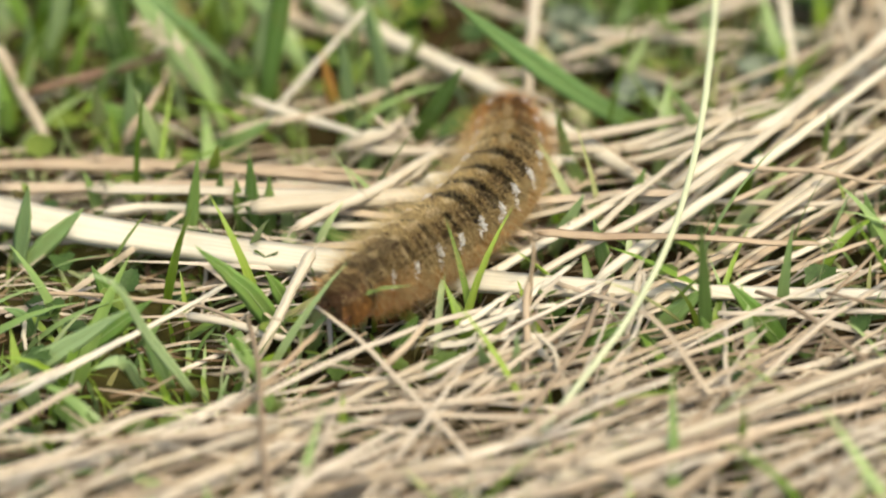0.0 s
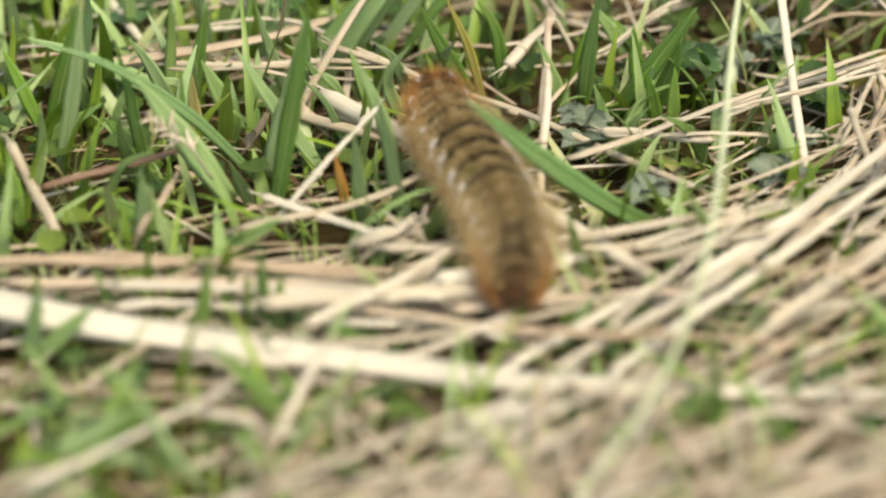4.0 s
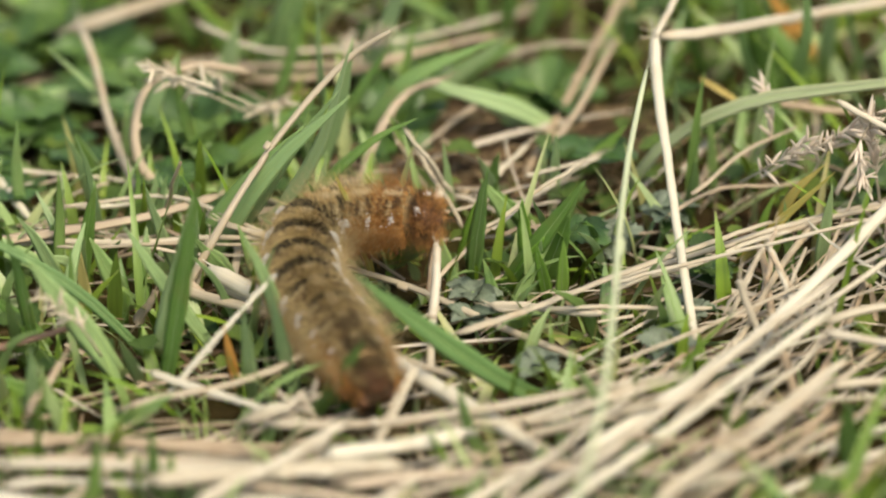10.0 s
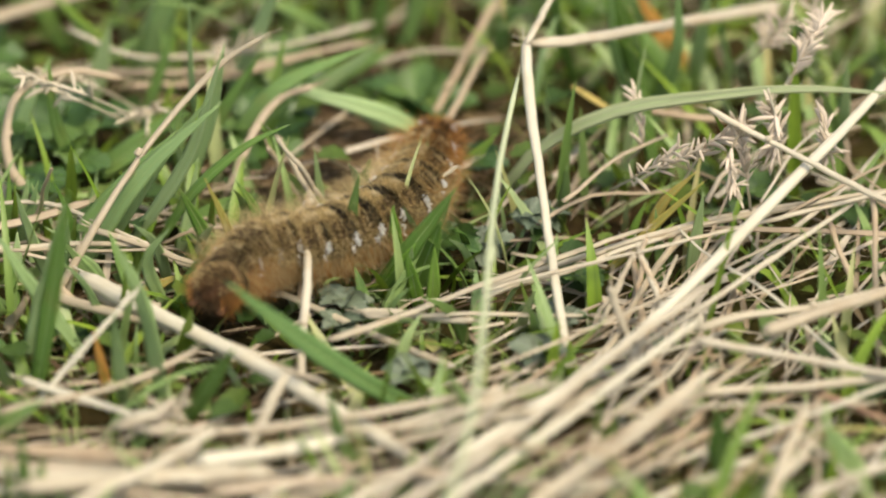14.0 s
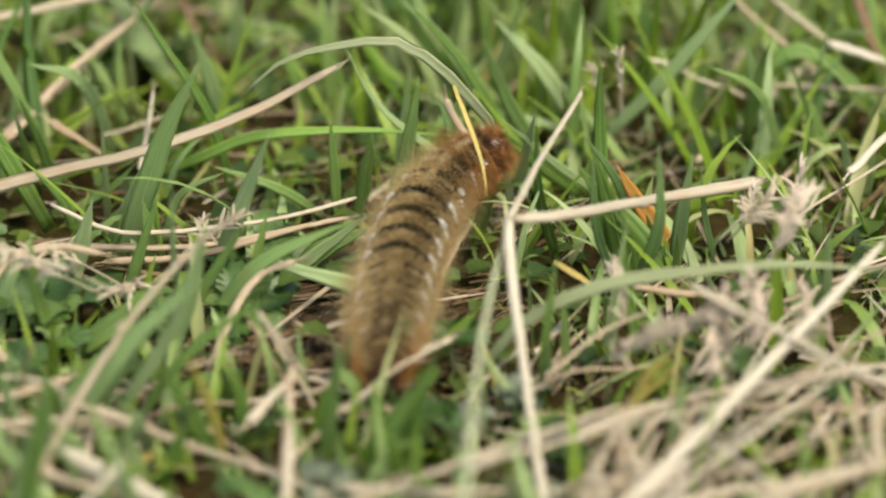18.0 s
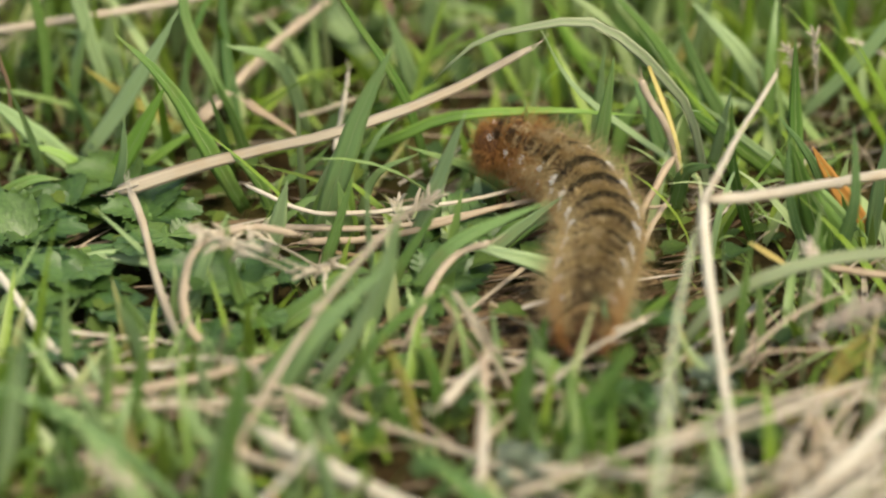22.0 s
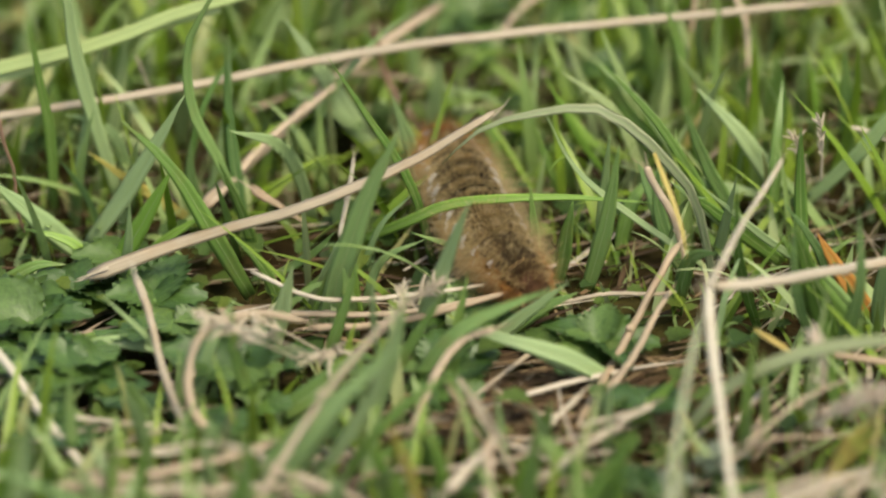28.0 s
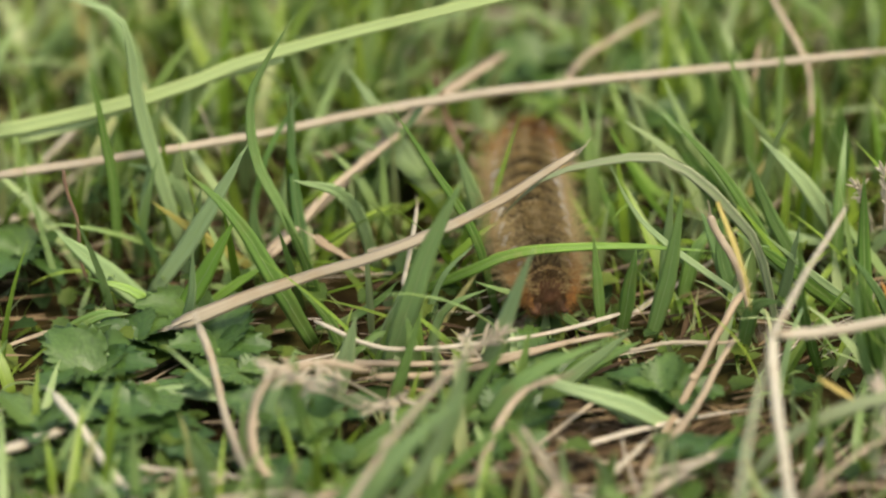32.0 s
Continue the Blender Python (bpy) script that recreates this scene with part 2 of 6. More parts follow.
def blade(colour, width, *p, phi=None, label="", even=False):
    """A grass blade through points x, y, z in millimetres, from its base to its tip."""
    made[0] += 1
    rng = np.random.RandomState(made[0])
    pts = np.array(p, float).reshape(-1, 3)
    phi = rng.uniform(-0.5, 0.5) if phi is None else phi
    face = (math.sin(phi), -math.cos(phi), 0.7)
    full = rng.uniform(0.25, 0.45)
    shape = (lambda s: 1.0 - 0.4 * s) if even else (lambda s: (0.7 + 0.3 * min(1, s / full)) * max(0.02, 1 - max(0, (s - full) / (1 - full)) ** 1.7))
    v, f, uv = sweep(pts, width, LEAFY, face, shape, 14, 0.012, made[0])
    ob = mesh_object("grass_blade", v, f, uv, MAT[colour])
    if width > 1.8 and not even:
        rib = [(a * 0.05, -0.012 + b * 0.05) for a, b in TUBE]
        v, f, uv = sweep(pts, width, rib, face, shape, 14, 0.012, made[0])
        mesh_object("midrib", v, f, uv, MAT["rib"], ob)
    return tagged(ob, label or BLADE_LABELS[colour], "grass blade", "grass blades")


def straw(colour, w0, w1, *p, flat=False, label=""):
    """A straw through points x, y, z in millimetres, w0 wide at its start and w1 at its end."""
    made[0] += 1
    rng = np.random.RandomState(made[0])
    pts = np.array(p, float).reshape(-1, 3)
    knot, phase = rng.uniform(0.25, 0.75), rng.uniform(0, 6)
    face = (rng.uniform(-0.3, 0.3), -0.5, 1)
    wide = lambda s: (w0 + (w1 - w0) * s) * (1 + 0.08 * math.sin(phase + 9 * s)) * (1 if 0.01 < s < 0.99 else 0.6)
    v, f, uv = sweep(pts, 1.0, FLAT if flat else TUBE, face, wide, 26, 0.05, made[0], 0.1 + (0.0025 if max(w0, w1) < 2 else 0.0008) * float(np.linalg.norm(pts[-1] - pts[0])))
    text = label or STRAW_LABELS[colour]
    if max(w0, w1) < 1.2:
        return tagged(mesh_object("straw", v, f, uv, MAT[colour]), text, "straw", "dry straws")
    base = tagged(new("straw"), text, "straw", "dry straws")
    mesh_object("stalk", v, f, uv, MAT[colour], base)
    line, length = through_points(pts, 80)
    if not flat:
        i = int(knot * 76)
        ring = [line[i], line[i + 1], line[i + 2]]
        thick = wide((i + 1) / 80)
        v, f, uv = sweep(ring, thick * 1.1, TUBE, face, lambda s: 0.86 + 0.14 * math.sin(math.pi * s), 6)
        tagged(mesh_object("node", v, f, uv, MAT[colour], base), "swollen node of the stalk")
    for end, back, w in ((0, 3, w0), (80, 77, w1)):
        way = line[end] - line[back]
        way /= np.linalg.norm(way)
        for k in range(3):
            L = rng.uniform(1.2, 4.0)
            off = rng.normal(0, 0.16, 3) * w
            to = line[end] + off + (way + rng.normal(0, 0.22, 3)) * L
            v, f, uv = sweep([line[back] + off, line[end] + off, to], 0.22 * w, FLAT, face, lambda s: 1 - 0.75 * s, 5)
            mesh_object("frayed_strip", v, f, uv, MAT[colour], base)
    return base


# ---- the ground ----
def ground():
    k = 121
    u = np.linspace(-1, 1, k)
    axis = np.sinh(u * 9.5) / np.sinh(9.5) * 300000
    v = []
    for y in axis:
        for x in axis:
            r = math.hypot(x, y)
            z = noise.noise((x * 0.02, y * 0.02, 0)) * 2.0 - 1.5 if r < 3000 else -1.5
            v.append((x, y, z))
    f = [(j * k + i, j * k + i + 1, (j + 1) * k + i + 1, (j + 1) * k + i) for j in range(k - 1) for i in range(k - 1)]
    ob = mesh_object("ground", v, f, np.array(v)[:, :2] * MM, soil_material())
    tagged(ob, "dark soil with moss under the turf and lawn beyond", "ground", kind="structure")


ground()


# ---- turf, thatch and herbs that nobody could count ----
def strips(base, az, lean, bend, length, width, steps, fold, twist=None):
    """Arrays of bent blades: vertices, faces and uvs of them all."""
    n = len(az)
    d = np.stack([np.cos(az), np.sin(az), np.zeros(n)], 1)
    tw = az + math.pi / 2 + (twist if twist is not None else 0)
    side = np.stack([np.cos(tw), np.sin(tw), np.zeros(n)], 1)
    pos = base.copy()
    V = np.zeros((n, steps + 1, 3, 3))
    U = np.zeros((n, steps + 1, 3, 2))
    for i in range(steps + 1):
        s = i / steps
        ang = lean + bend * s
        nor = np.cos(ang)[:, None] * d * -1 + np.array([0, 0, 1.0]) * np.sin(ang)[:, None]
        w = (width * (0.6 + 0.4 * min(1, s * 3)) * max(0.03, 1 - s ** 2.2))[:, None]
        V[:, i, 0], V[:, i, 2] = pos - side * w / 2, pos + side * w / 2
        V[:, i, 1] = pos - nor * w * fold
        for j in range(3):
            U[:, i, j, 0], U[:, i, j, 1] = s * length * MM, j / 2
        step = (length / steps)[:, None]
        pos = pos + step * (np.sin(ang)[:, None] * d + np.cos(ang)[:, None] * np.array([0, 0, 1.0]))
    k = (steps + 1) * 3
    one = np.array([(i * 3 + j, i * 3 + j + 1, i * 3 + j + 4, i * 3 + j + 3) for i in range(steps) for j in range(2)])
    F = (one[None] + (np.arange(n) * k)[:, None, None]).reshape(-1, 4)
    return V.reshape(-1, 3), F.tolist(), U.reshape(-1, 2)


def strawness(x, y):
    """How far dry thatch covers the turf, from 0 to 1."""
    edge = np.interp(x, (-95, -70, -30), (-162, -146, -124))
    front = np.clip((edge - y) / 14, 0, 1)
    band = 0.55 * np.exp(-((y + 84) / 15) ** 2) + 0.6 * np.exp(-((y + 112) / 12) ** 2) * np.clip((-20 - x) / 20, 0, 1) + 0.22 * np.exp(-((x + 25) / 30) ** 2 - ((y + 25) / 22) ** 2)
    loose = 0.32 * np.clip((x + 55) / 35, 0, 1) * np.clip((-62 - y) / 20, 0, 1) * np.clip((70 - x) / 20, 0.2, 1)
    bundle = np.clip(1 - np.abs(y + 40 - 0.62 * (x - 30)) / 34, 0, 1) * np.clip((x + 5) / 30, 0, 1) * np.clip((60 - y) / 50, 0, 1)
    front = np.maximum(np.maximum(front, band), loose)
    return np.clip(np.maximum(front, bundle * 0.95), 0.0, 1)


def herbness(x, y):
    a = np.exp(-(((x + 105) / 42) ** 2 + ((y - 62) / 30) ** 2))
    b = np.exp(-(((x - 20) / 28) ** 2 + ((y - 0) / 28) ** 2)) * 0.6
    c = np.exp(-(((x + 20) / 60) ** 2 + ((y - 48) / 14) ** 2)) * 0.5
    return np.clip(a + b + c, 0, 1)


def bare(x, y):
    """One where a hollow of dark soil and dead bits shows between the blades."""
    return np.exp(-(((x + 16) / 30) ** 2 + ((y - 30) / 18) ** 2) ** 2)


def scatter(rng, n, box, keep):
    x, y = rng.uniform(box[0], box[1], n), rng.uniform(box[2], box[3], n)
    k = rng.uniform(0, 1, n) < keep(x, y)
    return x[k], y[k]


def off_the_trail(x, y, reach=26):
    """One where no caterpillar crawls: its trail bends through the turf."""
    trail = np.interp(y, (-131, -110, -60, -20, 20, 60, 100, 140), (-58, -38, -45, -35, -12, -16, -36, -37))
    return np.where(np.abs(x - trail) > reach, 1.0, 0.0)


def turf(name, n, box, keep, lo, hi, wide, seed, label, steps=5, lean=0.55):
    rng = np.random.RandomState(seed)
    x, y = scatter(rng, n, box, keep)
    n = len(x)
    L = rng.uniform(lo, hi, n) * rng.uniform(0.6, 1.0, n) * (0.45 + 0.55 * off_the_trail(x, y, 11))
    az = rng.uniform(0, 2 * math.pi, n)
    V, F, U = strips(np.stack([x, y, np.full(n, -1.0)], 1), az, rng.uniform(0.02, lean, n), rng.gamma(2.0, 0.36, n), L, rng.uniform(*wide, n), steps, 0.14)
    ob = mesh_object(name, V, F, U, MAT["many_green"])
    return tagged(ob, label, "grass", kind="stuff")


NEAR = (-260, 230, -300, 400)
turf("turf", 8000, NEAR, lambda x, y: 0.62 + 0.3 * np.clip((y - 80) / 60, 0, 1) - 0.28 * strawness(x, y) - 0.75 * herbness(x, y) - 0.5 * bare(x, y), 16, 40, (1.4, 3.6), 1, "green lawn grass blades arching from the soil", 6, lean=1.0)
turf("tall_turf", 4200, NEAR, lambda x, y: np.clip((y - 70) / 70, 0.05, 1) * 0.9 * (1 - strawness(x, y)) * (1 - 0.9 * herbness(x, y)), 26, 52, (1.6, 3.6), 4, "taller green grass at the back of the turf", 6, lean=0.7)
turf("fine_turf", 27000, NEAR, lambda x, y: (0.62 - 0.3 * strawness(x, y) - 0.6 * herbness(x, y)) * (1 - 0.5 * bare(x, y)), 5, 18, (0.5, 1.5), 2, "short fine green grass filling the turf", 4, lean=1.3)
turf("outer_turf", 26000, (-1500, 1500, -1900, 2200), lambda x, y: 1.0 * ((np.abs(x + 15) > 240) | (np.abs(y - 50) > 345)), 25, 60, (4, 9), 3, "green lawn around the straw", 3)


def thatch(name, n, box, keep, lo, hi, wide, seed, label, top, slope, mat="many_straw"):
    """Dry stalks that lie across one another."""
    rng = np.random.RandomState(seed)
    x, y = scatter(rng, n, box, keep)
    n = len(x)
    L = rng.uniform(lo, hi, n)
    az = np.where(rng.uniform(0, 1, n) < 0.72, rng.normal(0, 0.30, n) + slope + 0.75 * np.clip((x + 30) / 70, 0, 1) * np.clip((y + 140) / 50, 0.2, 1), rng.uniform(0, math.pi, n)) + math.pi * rng.randint(0, 2, n)
    z = rng.uniform(0.5, 1, n) * top(x, y)
    base = np.stack([x - np.cos(az) * L / 2, y - np.sin(az) * L / 2, z], 1)
    w = rng.uniform(*wide, n) * rng.uniform(0.5, 1, n)
    V, F, U = strips(base, az, 1.5 + rng.normal(0, 0.07, n), rng.normal(0.08, 0.10, n), L, w, 5, 0.30, rng.normal(0, 0.3, n))
    ob = mesh_object(name, V, F, U, MAT[mat])
    return tagged(ob, label, "straw", kind="stuff")


thatch("thatch", 13000, NEAR, lambda x, y: 0.05 + (0.5 + 0.3 * np.clip((-115 - y) / 25, 0, 1)) * strawness(x, y), 14, 60, (0.7, 2.4), 5, "loose thatch of dry cream straw on the turf", lambda x, y: 4 + 3 * strawness(x, y), 0.42)
thatch("thatch_fibres", 4500, NEAR, lambda x, y: 0.22 + 0.6 * strawness(x, y), 6, 34, (0.3, 1.0), 6, "fine broken straw fibres lying in the turf", lambda x, y: 5 + 2.5 * strawness(x, y), 0.2)


thatch("hollow_litter", 1500, (-52, 22, 6, 58), bare, 3, 15, (0.4, 1.7), 9, "brown dead bits lying in a hollow of the turf", lambda x, y: 4.5 + 0 * x, 0.2, "litter")
thatch("dead_litter", 7000, NEAR, lambda x, y: 0.75 - 0.2 * strawness(x, y), 3, 16, (0.5, 2.2), 7, "broken brown dead grass and leaf bits low in the turf", lambda x, y: 3.5 + 0 * x, 0.2, "litter")


def join_pieces(name, parts, mat, label, category):
    """Many swept pieces as one mesh."""
    at, V, F, U = 0, [], [], []
    for v, f, uv in parts:
        V.append(v), U.append(uv)
        F.extend(tuple(i + at for i in face) for face in f)
        at += len(v)
    return tagged(mesh_object(name, np.concatenate(V), F, np.concatenate(U), mat), label, category, kind="stuff")


def scatter_straws(n, box, keep, lo, hi, wide, seed, top, slope, colours, joined=""):
    """Single straws strewn over a stretch of ground, most of them lying about one way; joined: their label as one piece of stuff."""
    parts = []
    rng = np.random.RandomState(seed)
    x, y = scatter(rng, n, box, keep)
    for px, py in zip(x, y):
        L, w = rng.uniform(lo, hi), rng.uniform(*wide)
        turn = 0.75 * min(1, max(0, (px + 30) / 70)) * min(1, max(0.2, (py + 140) / 50))
        az = slope + turn + rng.normal(0, 0.30) if rng.rand() < 0.68 else rng.uniform(0, math.pi)
        dx, dy = math.cos(az) * L / 2, math.sin(az) * L / 2
        h = rng.uniform(0.5, 1) * top
        rise = rng.normal(0, 1.6)
        sag = rng.normal(0, 1.2, 2)
        colour, thin, flat = colours[rng.randint(len(colours))], rng.uniform(0.6, 1), rng.rand() < 0.75
        way = (px - dx, py - dy, max(2.5, h - rise), px + sag[0], py + sag[1], h + abs(sag[0]), px + dx, py + dy, max(2.5, h + rise))
        if joined:
            parts.append(sweep(np.reshape(way, (-1, 3)), w, FLAT if flat else TUBE, (rng.uniform(-0.3, 0.3), -0.5, 1), lambda s: 1 - (1 - thin) * s, 12, 0.05, len(parts), 0.1 + 0.003 * L))
        else:
            straw(colour, w, w * thin, *way, flat=flat)
    if joined:
        join_pieces("loose_straw", parts, MAT["many_straw"], joined, "straw")


scatter_straws(150, (-15, 125, -125, 20), lambda x, y: strawness(x, y) * np.clip((5 - y) / 45, 0.15, 1), 40, 100, (0.6, 1.7), 11, 12, 0.28, ("straw", "straw", "white", "tan"))
scatter_straws(330, (-150, 125, -200, -118), lambda x, y: np.clip((np.interp(x, (-95, -70, -30), (-162, -148, -126)) - y) / 10, 0, 1), 18, 80, (0.45, 1.4), 13, 13, 0.6, ("straw",), "thin tangled dry straw heaped over the turf")
scatter_straws(85, (25, 135, -25, 75), lambda x, y: 0.9 * np.exp(-((x - 80) / 40) ** 2 - ((y - 22) / 32) ** 2), 12, 45, (0.5, 1.3), 12, 16, 0.3, ("straw",), "short thin dry straw bits caught in the turf")
scatter_straws(40, (-130, 30, -15, 24), lambda x, y: 0.9 + 0 * x, 10, 36, (0.4, 1.0), 14, 9, 0.1, ("straw",), "pale dry straw bits lying between the grass blades")


def scatter_blades(n, box, keep, lo, hi, wide, seed, colours, joined=""):
    """Single broad grass blades that rise from the turf and bend over."""
    parts = []
    rng = np.random.RandomState(seed)
    x, y = scatter(rng, n, box, keep)
    for px, py in zip(x, y):
        L, az = rng.uniform(lo, hi), rng.uniform(0, 2 * math.pi)
        dx, dy, arch = math.cos(az), math.sin(az), rng.uniform(0.25, 0.8)
        way = (px, py, 0.5, px + dx * L * 0.16, py + dy * L * 0.16, L * 0.48, px + dx * L * arch * 0.62, py + dy * L * arch * 0.62, L * (1.02 - 0.4 * arch))
        colour, w, phi = colours[rng.randint(len(colours))], rng.uniform(*wide), rng.uniform(-0.6, 0.6)
        if joined:
            parts.append(sweep(np.reshape(way, (-1, 3)), w, LEAFY, (math.sin(phi), -math.cos(phi), 0.7), lambda s: (0.7 + 0.3 * min(1, s / 0.35)) * max(0.02, 1 - max(0, (s - 0.35) / 0.65) ** 1.7), 8, 0.012, len(parts)))
        else:
            blade(colour, w, *way)
    if joined:
        join_pieces("loose_blades", parts, MAT["many_green"], joined, "grass")


standing = lambda x, y: off_the_trail(x, y) * (0.35 + 0.4 * np.clip((y - 60) / 60, 0, 1)) * (1 - 0.8 * herbness(x, y)) * (1 - 0.6 * strawness(x, y))
scatter_blades(190, (-125, 115, 15, 110), standing, 20, 48, (1.5, 3.5), 31, ("green", "grey", "mid", "grey", "dark", "green"))
scatter_blades(260, (-125, 115, 110, 200), standing, 20, 48, (1.5, 3.5), 33, ("green",), "tall grass blades at the back of the turf")
scatter_blades(170, (-135, 40, -110, 15), lambda x, y: off_the_trail(x, y) * 0.55 * (1 - strawness(x, y)), 12, 30, (1.3, 3.2), 32, ("green", "grey", "mid"), "short single grass blades growing through the straw")
scatter_blades(60, (-115, 5, -32, 8), lambda x, y: off_the_trail(x, y, 18) * 0.8, 14, 28, (1.6, 3.0), 35, ("grey", "grey", "green"))


def leaflet_arrays(n, rng, base, az, tilt, size, k=9):
    """Small toothed leaves as bent discs."""
    a = np.linspace(-math.pi, math.pi, 2 * k + 1)[:-1]
    tooth = np.where(np.arange(2 * k) % 2 == 0, 1.0, 0.84)
    lx = 0.5 + 0.5 * np.cos(a) * tooth
    ly = 0.36 * np.sin(a) * tooth * (1.15 - 0.3 * np.cos(a))
    P = np.stack([np.r_[0.5, lx], np.r_[0, ly]], 1)
    d = np.stack([np.cos(az), np.sin(az), np.zeros(n)], 1)
    s = np.stack([-np.sin(az), np.cos(az), np.zeros(n)], 1)
    up = np.array([0, 0, 1.0])
    ct, st = np.cos(tilt)[:, None, None], np.sin(tilt)[:, None, None]
    x = P[None, :, 0, None] * size[:, None, None]
    y = P[None, :, 1, None] * size[:, None, None]
    crease = np.abs(y) * 0.35 - x * x / size[:, None, None] * 0.25
    V = base[:, None] + d[:, None] * (x * ct - crease * st) + s[:, None] * y + up * (x * st + crease * ct)
    m = 2 * k
    one = np.array([(0, 1 + i, 1 + (i + 1) % m) for i in range(m)])
    F = (one[None] + (np.arange(n) * (m + 1))[:, None, None]).reshape(-1, 3)
    U = np.tile(P, (n, 1))
    return V.reshape(-1, 3), F.tolist(), U


def herbs(name, n, keep, seed, sizes, label):
    rng = np.random.RandomState(seed)
    x, y = scatter(rng, n, NEAR, keep)
    n = len(x)
    base = np.stack([x, y, rng.uniform(1, 9, n)], 1)
    V, F, U = leaflet_arrays(n, rng, base, rng.uniform(0, 2 * math.pi, n), rng.normal(0.15, 0.3, n), rng.uniform(*sizes, n))
    ob = mesh_object(name, V, F, U, MAT["many_leaf"])
    return tagged(ob, label, "leaves", kind="stuff")


herbs("herb_leaves", 11000, lambda x, y: (0.30 + 0.25 * herbness(x, y) - 0.1 * strawness(x, y)) * (1 - 0.75 * bare(x, y)), 8, (3, 8), "small dark green herb leaves low in the turf")

# ---- single straws and blades ----
straw("white", 7.8, 2.3, -144.1, -88.9, 9.0, -116.3, -98.6, 9.0, -84.7, -106.5, 8.5, -61.7, -110.7, 8.0, -32.6, -118.2, 9.0, 3.4, -120.4, 9.0, 39.4, -121.4, 9.0, flat=True)
straw("white", 3.4, 2.9, -72.7, -24.4, 11.0, -35.3, -57.1, 10.0, -6.5, -85.2, 9.0)
straw("white", 2.1, 0.8, -128.7, -158.6, 8.0, -103.4, -139.8, 11.0, -83.6, -123.3, 13.0)
straw("straw", 2.4, 1.8, -68.5, -114.4, 14.0, -79.1, -141.2, 6.0)
straw("pale", 1.1, 1.3, 11.3, 3.6, 38.0, -2.7, -120.7, 24.0, -28.3, -166.1, 6.0)
straw("white", 2.1, 1.6, 12.9, 23.0, 34.0, 14.0, 8.4, 26.0, 20.2, -43.7, 7.0)
straw("straw", 0.9, 1.5, 27.7, 54.2, 44.0, 12.9, 22.2, 34.0)
straw("straw", 2.3, 2.7, 14.0, 24.3, 33.0, 27.5, 31.3, 30.0, 64.2, 63.3, 18.0)
straw("straw", 1.0, 1.0, -17.8, -37.3, 10.0, 23.5, -35.4, 9.0)
straw("straw", 1.2, 1.6, -72.7, 0.9, 7.0, -40.4, -21.4, 7.0, 0.2, -47.9, 5.0)
straw("white", 2.7, 1.9, -2.7, -86.6, 9.0, 31.9, -56.5, 16.0, 67.3, -8.9, 26.0, 86.0, 22.8, 28.0)
straw("straw", 2.3, 1.6, 12.4, -100.0, 10.0, 47.8, -64.2, 16.0)
straw("straw", 1.3, 1.0, 34.1, -53.5, 14.0, 75.4, -13.7, 20.0)
straw("straw", 3.0, 2.3, 57.5, -51.8, 16.0, 83.2, -45.4, 22.0)
straw("straw", 2.1, 1.6, 44.7, -53.1, 15.0, 82.5, -64.1, 14.0)
straw("straw", 2.1, 1.8, 45.5, -65.3, 11.0, 82.7, -62.1, 12.0)
straw("straw", 1.3, 1.3, 47.9, -1.2, 34.0, 84.2, -20.9, 24.0)
straw("straw", 0.8, 1.0, 4.3, -31.4, 12.0, 83.6, -11.8, 22.0)
straw("straw", 1.9, 1.6, -29.3, -116.7, 9.0, 1.7, -94.7, 15.0, 45.6, -44.7, 20.0)
straw("white", 2.1, 1.7, -16.9, -118.2, 10.0, 14.2, -88.4, 17.0, 45.3, -56.4, 22.0)
straw("straw", 2.1, 1.7, -7.7, -124.4, 8.0, 44.9, -72.3, 18.0)
straw("straw", 1.3, 0.9, -7.7, -78.2, 12.0, 18.1, -67.7, 15.0)
straw("straw", 1.4, 1.1, -22.0, -74.3, 12.0, 16.6, -66.4, 15.0)
straw("tan", 1.2, 0.9, 7.9, -95.9, 12.0, 33.2, -81.9, 15.0)
straw("straw", 1.4, 1.2, -27.5, -92.7, 10.0, 32.4, -94.6, 11.0)
straw("tan", 1.8, 1.0, -27.6, -108.1, 14.0, 3.4, -111.7, 15.0, 24.1, -112.1, 14.0, flat=True)
straw("tan", 1.2, 0.8, 8.7, -91.9, 18.0, 39.8, -96.4, 17.0)
straw("straw", 1.4, 1.1, -10.9, -82.8, 12.0, 35.6, -68.0, 16.0)
straw("straw", 1.4, 1.2, -32.6, -108.1, 8.0, -5.6, -88.9, 13.0)
straw("white", 1.9, 1.4, -41.7, -118.8, 8.0, -10.8, -92.1, 12.0)
straw("straw", 1.2, 1.0, 3.7, -116.9, 9.0, 44.7, -82.4, 14.0)
straw("straw", 1.2, 0.9, -3.5, -102.4, 9.0, 25.0, -68.7, 15.0)
straw("tan", 1.4, 1.0, 13.1, -102.5, 9.0, 44.9, -77.1, 13.0)
straw("straw", 1.3, 1.3, 19.8, -94.9, 9.0, 63.1, -45.9, 14.0)
straw("straw", 1.6, 1.4, -16.9, -80.4, 8.0, 20.1, -62.8, 10.0)
straw("straw", 1.9, 1.3, -11.6, -76.7, 8.0, 5.2, -72.6, 9.0)
straw("straw", 1.4, 1.2, 24.2, -77.9, 10.0, 42.5, -57.4, 14.0)
straw("straw", 1.2, 1.2, 33.4, -28.4, 18.0, 26.9, -38.2, 9.0)
straw("straw", 1.2, 1.2, 34.5, -28.4, 18.0, 39.8, -38.2, 9.0)
straw("tan", 2.0, 1.5, -128.7, -79.0, 9.0, -90.7, -81.2, 10.0, -44.4, -88.8, 9.0, flat=True)
